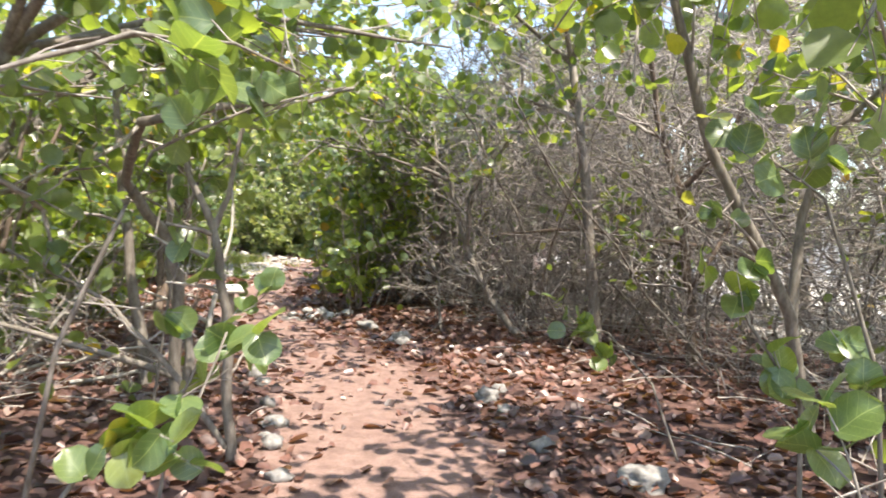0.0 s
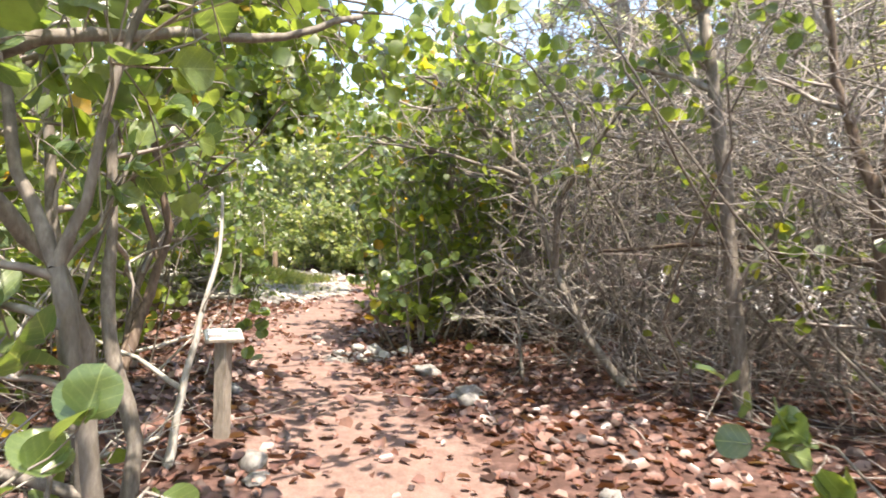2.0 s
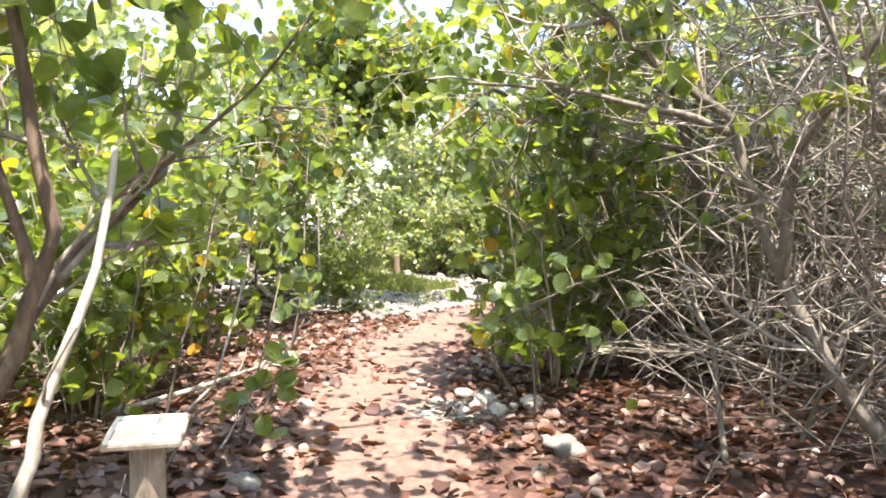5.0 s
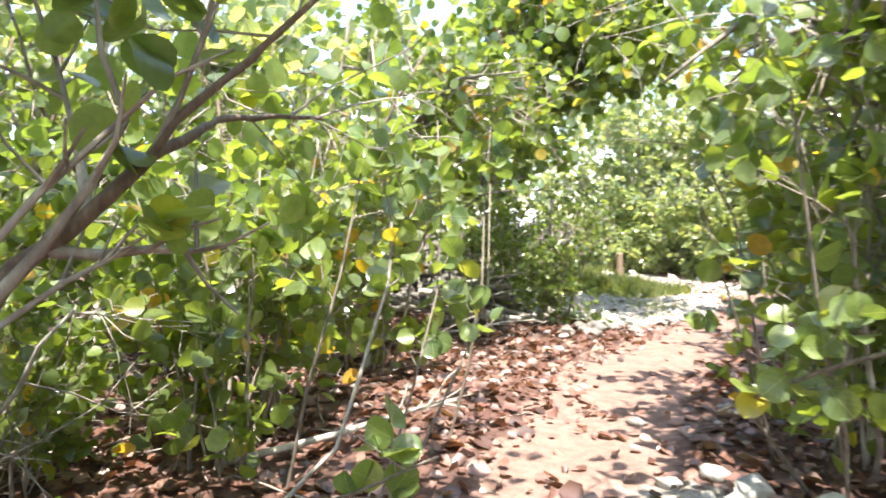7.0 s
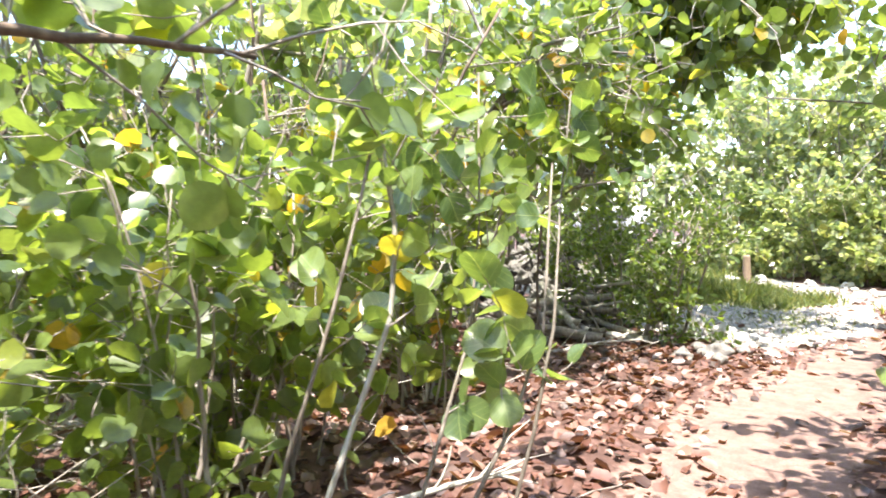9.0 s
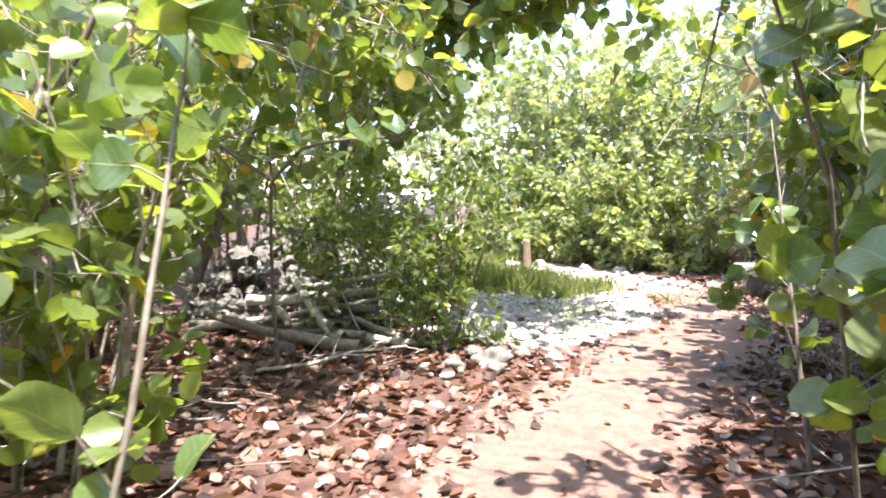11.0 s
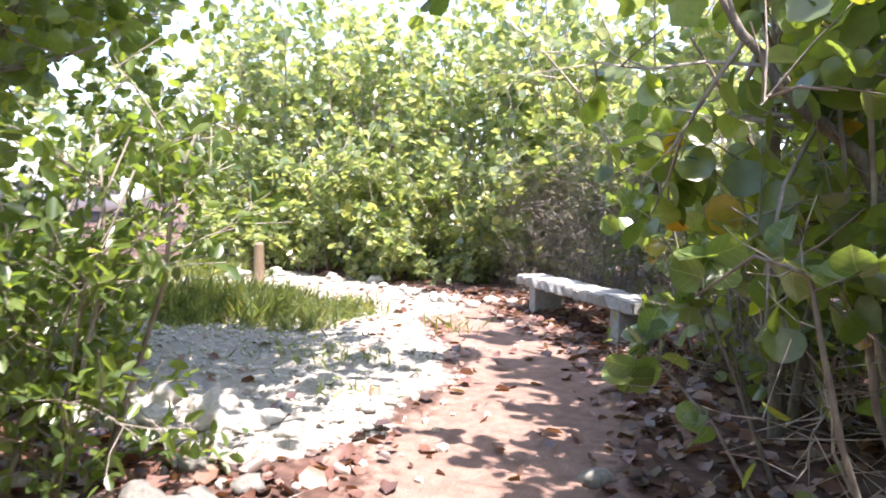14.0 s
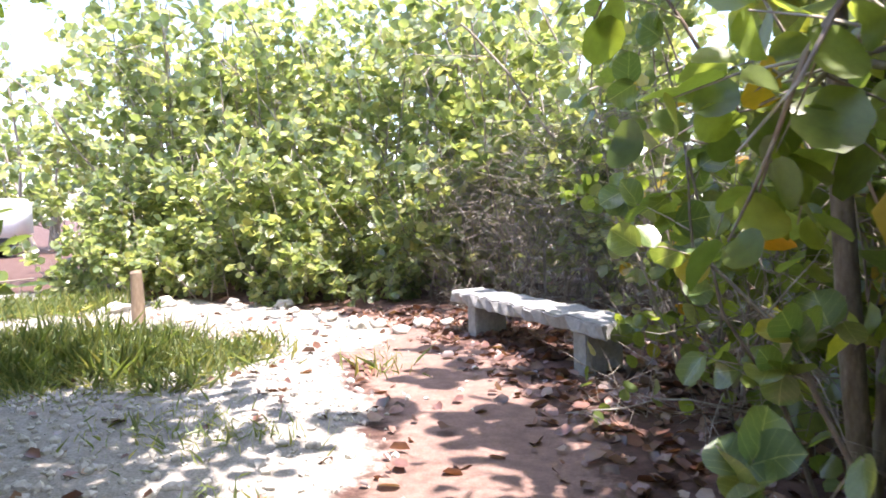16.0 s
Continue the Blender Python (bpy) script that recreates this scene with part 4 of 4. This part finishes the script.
def stone(rng, size, flat=0.7, sub=2, rough=0.42):
    bm = bmesh.new()
    bmesh.ops.create_icosphere(bm, subdivisions=sub, radius=1.0)
    off = rvec(rng) * 20
    sx, sy, sz = rng.uniform(0.8, 1.25), rng.uniform(0.7, 1.0), flat * rng.uniform(0.8, 1.1)
    for v in bm.verts:
        k = 1 + rough * noise.noise(v.co * 1.5 + off) * 1.6 + rough * 0.6 * noise.noise(v.co * 4 + off) + (rough * 0.45 * noise.noise(v.co * 9 - off) if sub > 2 else 0.0)
        v.co = Vector((v.co.x * sx, v.co.y * sy, v.co.z * sz)) * (k * size)
    return bm


def gravel():
    rng = random.Random(8)
    shapes = []
    for _ in range(5):
        bm = stone(rng, 1.0, 0.65, 1, 0.35)
        bm.verts.ensure_lookup_table()
        shapes.append((np.array([tuple(v.co) for v in bm.verts]), [tuple(v.index for v in f.verts) for f in bm.faces]))
        bm.free()
    x, y, rnd = cover_points(26000, 9, (-11, -4.9, 16, 25), lambda x, y: np.where(poly_d(x, y, CLEARING) < 0.1, np.clip(0.5 - poly_d(x, y, CLEARING) * 0.1, 0, 1) * np.where(path_d(x, y) < 0, 0.15, 0.75), 0.03))
    b = Build()
    h = height(x, y)
    for i in range(min(len(x), 3800)):
        v, f = shapes[i % 5]
        a = rnd.uniform(0, 6.28)
        s = 0.014 + 0.035 * rnd.uniform() ** 3
        c, d = math.cos(a) * s, math.sin(a) * s
        w = np.stack([v[:, 0] * c - v[:, 1] * d + x[i], v[:, 0] * d + v[:, 1] * c + y[i], v[:, 2] * s + h[i] + 0.25 * s], -1)
        b.add(w, f)
    tagged(new("coral_gravel", b.mesh("coral_gravel", PEBBLE, False)), "loose white coral stones on the clearing", "gravel", kind="stuff")


gravel()


def rocks(name, label, group, mat, places, seed):
    rng = random.Random(seed)
    for x, y, s in places:
        bm = stone(rng, s, sub=3 if s >= 0.12 else 2)
        me = bpy.data.meshes.new(name)
        bm.to_mesh(me)
        bm.free()
        me.materials.append(mat)
        me.polygons.foreach_set("use_smooth", [True] * len(me.polygons))
        ob = tagged(new(name, me), label, "rock", group)
        ob.matrix_basis = pose(x, y, gz(x, y) + s * 0.28, 0, 0, rng.uniform(0, 360))


rocks("path_stone", "rough pale coral stone edging the footpath", "path stones", ROCK, [(-1.6, 7.78, 0.11), (-1.45, 7.55, 0.08), (0.53, 7.65, 0.12), (0.62, 7.95, 0.09), (-0.61, 9.7, 0.09), (-0.62, 9.73, 0.1), (-2.79, 9.44, 0.09), (-0.55, 5.55, 0.07), (-0.78, 6.04, 0.08), (-0.95, 6.5, 0.09),
      (1.57, 5.86, 0.13), (0.99, 6.4, 0.09), (-1.33, 10.86, 0.12), (-0.9, 6.2, 0.06), (-1.2, 7.0, 0.07), (0.7, 7.3, 0.06), (-0.64, 9.83, 0.12), (-4.18, 16.9, 0.09), (-5.69, 17.57, 0.07), (-3.4, 12.6, 0.07), (-3.0, 13.3, 0.08)], 14)
rocks("flat_stone", "flat white stone set in the path", "flat stones", PEBBLE, [(-2.24, 11.67, 0.11), (-2.0, 11.45, 0.09), (-2.5, 11.85, 0.08), (-2.3, 11.4, 0.07), (-2.65, 11.6, 0.06), (-1.85, 11.75, 0.1), (-1.95, 11.6, 0.06), (-2.4, 11.55, 0.05)], 15)
# these grey rocks carry their shade in the darkened stone colour
rocks("edging_rock", "grey coral rock edging the gravel, coloured darker for shade", "edging rocks", ROCK_GREY, [(-5.81, 15.76, 0.15), (-7.67, 14.96, 0.13), (-7.36, 15.42, 0.1), (-6.1, 16.3, 0.09), (-5.6, 15.5, 0.1), (-5.9, 15.3, 0.12), (-6.1, 15.9, 0.1), (-5.75, 16.2, 0.08)], 16)
rocks("white_edging_rock", "white coral rock edging the gravel clearing", "white edging rocks", PEBBLE, [(-6.94, 17.07, 0.16), (-6.58, 17.16, 0.15), (-6.3, 17, 0.12), (-6.81, 16.89, 0.12), (-6.42, 16.95, 0.13), (-7.2, 17, 0.15), (-7.5, 17.12, 0.17), (-6.67, 22.95, 0.12), (-7.31, 22.87, 0.08), (-6.47, 23.02, 0.11), (-7.27, 23.48, 0.12), (-6.1, 22.6, 0.1), (-5.9, 22.9, 0.12), (-8.3, 24.6, 0.14), (-10.4, 24.9, 0.15), (-10.8, 24.2, 0.16), (-11.4, 25.2, 0.15), (-9.3, 25, 0.12), (-6.2, 17.2, 0.09), (-5.95, 17, 0.08), (-5.8, 17.3, 0.06), (-6.75, 17.3, 0.1), (-5.6, 17.8, 0.05), (-6.9, 16.7, 0.11), (-8, 24.2, 0.1), (-7.6, 24, 0.08), (-6.9, 23.4, 0.09), (-5.6, 22.9, 0.08), (-9, 24.5, 0.1)], 26)


def grass_patch():
    """Knee-high weeds in the middle of the clearing, thinning out to low tufts."""
    rnd = np.random.RandomState(4)
    # x, y, half widths, blades, height
    spots = [(-6.4, 18.8, 0.35, 0.22, 90, 0.12), (-6.9, 19.0, 0.4, 0.3, 80, 0.12), (-5.9, 20.7, 0.2, 0.15, 40, 0.2), (-6.0, 17.9, 0.15, 0.1, 25, 0.14), (-7.35, 20.0, 0.2, 0.15, 120, 0.2), (-7.9, 19.5, 0.5, 0.2, 60, 0.08), (-10.2, 20.6, 0.5, 0.5, 140, 0.18)]
    for _ in range(40):
        a, q = rnd.uniform(0, 6.28), rnd.uniform(0, 1) ** 0.6
        spots.append((-8.9 + 1.6 * q * math.cos(a), 20.9 + 1.1 * q * math.sin(a), rnd.uniform(0.12, 0.34), rnd.uniform(0.12, 0.3), 270, rnd.uniform(0.08, 0.26) + 0.2 * (1 - q) * rnd.uniform(0, 1)))
    for _ in range(26):
        a, q = rnd.uniform(0, 6.28), rnd.uniform(0, 1) ** 0.6
        spots.append((-12.4 + 1.5 * q * math.cos(a), 24.3 + 1.1 * q * math.sin(a), rnd.uniform(0.2, 0.4), rnd.uniform(0.15, 0.35), 150, rnd.uniform(0.12, 0.3)))
    P, A, N, S = [], [], [], []
    for cx, cy, rx, ry, n, tall in spots:
        x, y = cx + rnd.normal(0, 0.9, n) * rx, cy + rnd.normal(0, 0.9, n) * ry
        ground = height(x, y) - 0.01
        P.append(np.stack([x, y, ground], -1))
        A.append(np.stack([rnd.normal(0, 0.6, n), rnd.normal(0, 0.6, n), np.ones(n)], -1))
        S.append(tall * rnd.uniform(0.3, 1.35, n))
        # small leaflets up the stalks
        m = int(n * 1.1)
        x, y = cx + rnd.normal(0, 0.6, m) * rx, cy + rnd.normal(0, 0.6, m) * ry
        P.append(np.stack([x, y, height(x, y) + tall * rnd.uniform(0.1, 1.0, m)], -1))
        A.append(rnd.normal(0, 1, (m, 3)) + np.array((0, 0, 0.5)))
        S.append(rnd.uniform(0.05, 0.10, m))
        N.append(rnd.normal(0, 1, (n + m, 3)))
    me = leaves_mesh("grass", GRASS, np.concatenate(P), np.concatenate(A), np.concatenate(N), np.concatenate(S), kind="blade", fold=0.1, droop=0.5)
    tagged(new("grass", me), "patch of long green grass on the gravel", "grass", kind="stuff")


grass_patch()


def fallen_sticks():
    rng = random.Random(17)
    b = Build()
    for _ in range(260):
        x, y = rng.uniform(-9, 4), rng.uniform(2.5, 18)
        if path_d(np.array([x]), np.array([y]))[0] < 0.15 or poly_d(np.array([x]), np.array([y]), CLEARING)[0] < 0:
            continue
        a = rng.uniform(0, 6.28)
        p = Vector((x, y, gz(x, y) + 0.04))
        b.tube(wander(rng, p, (math.cos(a), math.sin(a), rng.uniform(-0.02, 0.25)), rng.uniform(0.25, 0.9), 4, 0.15, -0.02), rng.uniform(0.004, 0.011), 0.003, 4)
    tagged(new("fallen_sticks", b.mesh("fallen_sticks", TWIG)), "thin grey fallen sticks on the dead leaves", "sticks", kind="stuff")


fallen_sticks()


def fallen_branch(pts, r, seed):
    """A dead limb with broken side twigs lying across the litter."""
    rng = random.Random(seed)
    o = Vector((pts[0][0], pts[0][1], gz(pts[0][0], pts[0][1])))
    e = thing("fallen_branch", o, "pale dead branch lying on red-brown leaf litter", "branch", "fallen branches")
    b, t = Build(), Build()
    line = [Vector(p) - o for p in pts]
    b.tube(line, r, r * 0.5, 8, rng, 0.12)
    for _ in range(7):
        p, d = along(line, rng.uniform(0.15, 1.0))
        t.tube(wander(rng, p, d + rvec(rng) * 0.8 + Vector((0, 0, 0.3)), rng.uniform(0.15, 0.5), 3, 0.25, 0.0), r * 0.4, r * 0.15, 4)
    part(e, "limb", b.mesh("limb", BARK_PALE))
    part(e, "side_twigs", t.mesh("side_twigs", BARK_PALE), "stuff")


fallen_branch([(-4.75, 10.0, 0.05), (-4.62, 10.3, 0.08), (-4.5, 10.7, 0.12), (-4.35, 11.15, 0.2), (-4.2, 11.5, 0.24)], 0.026, 27)
fallen_branch([(-7.2, 14.3, 0.06), (-6.9, 14.6, 0.1), (-6.75, 15.0, 0.16), (-6.4, 15.3, 0.2)], 0.022, 28)
fallen_branch([(-2.9, 6.9, 0.05), (-2.5, 7.0, 0.12), (-2.2, 7.25, 0.2), (-1.95, 7.3, 0.3)], 0.02, 29)


def brush_pile():
    """A heap of cut grey branches."""
    rng = random.Random(18)
    e = thing("brush_pile", (-8.0, 15.4, gz(-8.0, 15.4)), "heap of cut grey branches and logs", "brush pile")
    for i in range(16):
        b = Build()
        z = 0.07 + 0.03 * i * rng.uniform(0.7, 1.0)
        a = rng.uniform(-0.7, 0.7) + (math.pi if rng.random() < 0.5 else 0)
        d = Vector((math.cos(a), math.sin(a), rng.uniform(-0.08, 0.1)))
        ln = rng.uniform(1.0, 2.2)
        r = rng.uniform(0.02, 0.07)
        b.tube(wander(rng, Vector((rng.uniform(-0.5, 0.5), rng.uniform(-0.6, 0.6), z)) - d * ln / 2, d, ln, 6, 0.12, 0.0), r, r * 0.6, 8, rng, 0.08)
        part(e, "branch", b.mesh("branch", BARK_PALE if i % 2 else BARK_GREY))


brush_pile()


def stone_pile():
    """A heap of grey field stones behind the shrubs."""
    rng = random.Random(23)
    e = thing("stone_pile", (-9.1, 16.3, gz(-9.1, 16.3)), "heap of grey coral stones with cut branches", "stone pile")
    shapes = []
    for _ in range(6):
        shapes.append(mesh_of(stone(rng, 1.0, 0.7, 2, 0.6), "stone", ROCK_GREY, False))
    for k in range(210):
        a, f = rng.uniform(0, 6.283), rng.random() ** 0.5
        r = 1.5 * f
        z = 1.25 * (1 - f ** 1.6) * rng.uniform(0.75, 1.0)
        s = rng.uniform(0.06, 0.14)
        o = part(e, "stone", shapes[k % 6])
        o.matrix_basis = pose(r * math.cos(a), 0.75 * r * math.sin(a), z + 0.03, rng.uniform(-40, 40), rng.uniform(-40, 40), rng.uniform(0, 360)) @ Matrix.Scale(s, 4)


stone_pile()

# ---------------------------------------------------------------- bench, sign, post


def bench():
    rng = random.Random(19)
    e = thing("stone_bench", (-5.31, 22.23, 0), "rough grey concrete slab bench on two block legs", "bench")
    e.matrix_basis = pose(-5.31, 22.23, gz(-5.31, 22.23), 0, 0, math.degrees(math.atan2(-1.60, 1.07)))
    top = part(e, "seat", mesh_of(block(2.75, 0.44, 0.13, 0.015, rng, 0.05, 30), "seat", CONCRETE))
    top.location = (1.02, 0.22, 0.40)
    for x in (0.09, 2.0):
        leg = part(e, "leg", mesh_of(block(0.19, 0.38, 0.42, 0.012), "leg", CONCRETE))
        leg.location = (x, 0.23, 0.13)


bench()


def sign():
    e = thing("trail_sign", (-2.12, 8.22, gz(-2.12, 8.22)), "small slanted white trail sign on weathered wooden post", "sign")
    p = part(e, "post", mesh_of(block(0.095, 0.095, 0.84, 0.008), "post", WOOD_GREY))
    p.location = (0, 0, 0.29)
    m = pose(0, 0, 0.74, 0, 0, 38) @ pose(0, 0, 0, 12, 0, 0)
    board = part(e, "board", mesh_of(block(0.27, 0.22, 0.022, 0.004), "board", WOOD_GREY))
    board.matrix_basis = m
    sheet = part(e, "panel", mesh_of(block(0.255, 0.205, 0.006, 0.002), "panel", PRINT_WHITE), label="white printed panel")
    sheet.matrix_basis = m @ pose(0, 0, 0.0145)
    for x, y, w, h, mat in ((-0.06, -0.045, 0.10, 0.07, PRINT_BROWN), (0.07, 0.045, 0.085, 0.06, PRINT_GREY), (0.065, -0.05, 0.09, 0.010, PRINT_GREY), (0.065, -0.075, 0.09, 0.010, PRINT_GREY), (-0.06, 0.06, 0.10, 0.010, PRINT_GREY)):
        pr = part(e, "print", mesh_of(block(w, h, 0.002, 0.0005), "print", mat))
        pr.matrix_basis = m @ pose(x, y, 0.019)


sign()


def stump():
    e = thing("wooden_marker_post", (-9.75, 23.15, gz(-9.75, 23.15)), "short tan wooden post standing in the grass", "post")
    b = Build()
    b.tube([(0, 0, -0.1), (0.01, 0, 0.3), (0.0, 0.01, 0.66), (0, 0, 0.70)], 0.085, 0.075, 12, random.Random(2), 0.04)
    part(e, "shaft", b.mesh("shaft", WOOD_TAN))


stump()


def trailer():
    """A white camper parked past the hedge."""
    e = thing("parked_camper", (-27.4, 38.2, 0), "white camper parked beyond the woods, dark below", "vehicle")
    e.matrix_basis = pose(-27.4, 38.2, 0.0, 0, 0, 18)
    body = part(e, "body", mesh_of(block(5.6, 2.1, 1.5, 0.12), "body", WHITE_PAINT, True))
    body.location = (0, 0, 1.55)
    sk = part(e, "chassis", mesh_of(block(5.2, 1.9, 0.45, 0.03), "chassis", DARK_RUBBER))
    sk.location = (0, 0, 0.58)
    for x in (-1.5, 0.3, 1.7):
        w = part(e, "window", mesh_of(block(1.1, 0.03, 0.5, 0.01), "window", DARK_GLASS))
        w.location = (x, -1.06, 1.8)
    for x in (-1.7, 1.6):
        for y in (-0.85, 0.85):
            b = Build()
            b.tube([(x, y - 0.12, 0.36), (x, y + 0.12, 0.36)], 0.36, 0.36, 18)
            part(e, "wheel", b.mesh("wheel", DARK_RUBBER))


trailer()


def beach_hut():
    e = thing("white_beach_building", (9.6, 27.5, 0), "low white building beyond the beach sand", "building")
    e.matrix_basis = pose(10.5, 27.5, 0, 0, 0, -12)
    w = part(e, "wall", mesh_of(block(6.0, 0.2, 2.4, 0.02), "wall", WALL_PALE))
    w.location = (0, 0, 1.2)
    r = part(e, "roof", mesh_of(block(6.6, 3.0, 0.16, 0.03), "roof", WOOD_GREY))
    r.location = (0, 1.0, 2.5)
    for x in (-2.6, -1.2, 0.2, 1.6, 2.8):
        p = part(e, "pillar", mesh_of(block(0.14, 0.14, 2.4, 0.01), "pillar", WOOD_GREY))
        p.location = (x, -0.4, 1.2)
    bk = part(e, "back_wall", mesh_of(block(6.0, 0.2, 2.4, 0.02), "back_wall", WALL_PALE))
    bk.location = (0, 2.2, 1.2)


beach_hut()
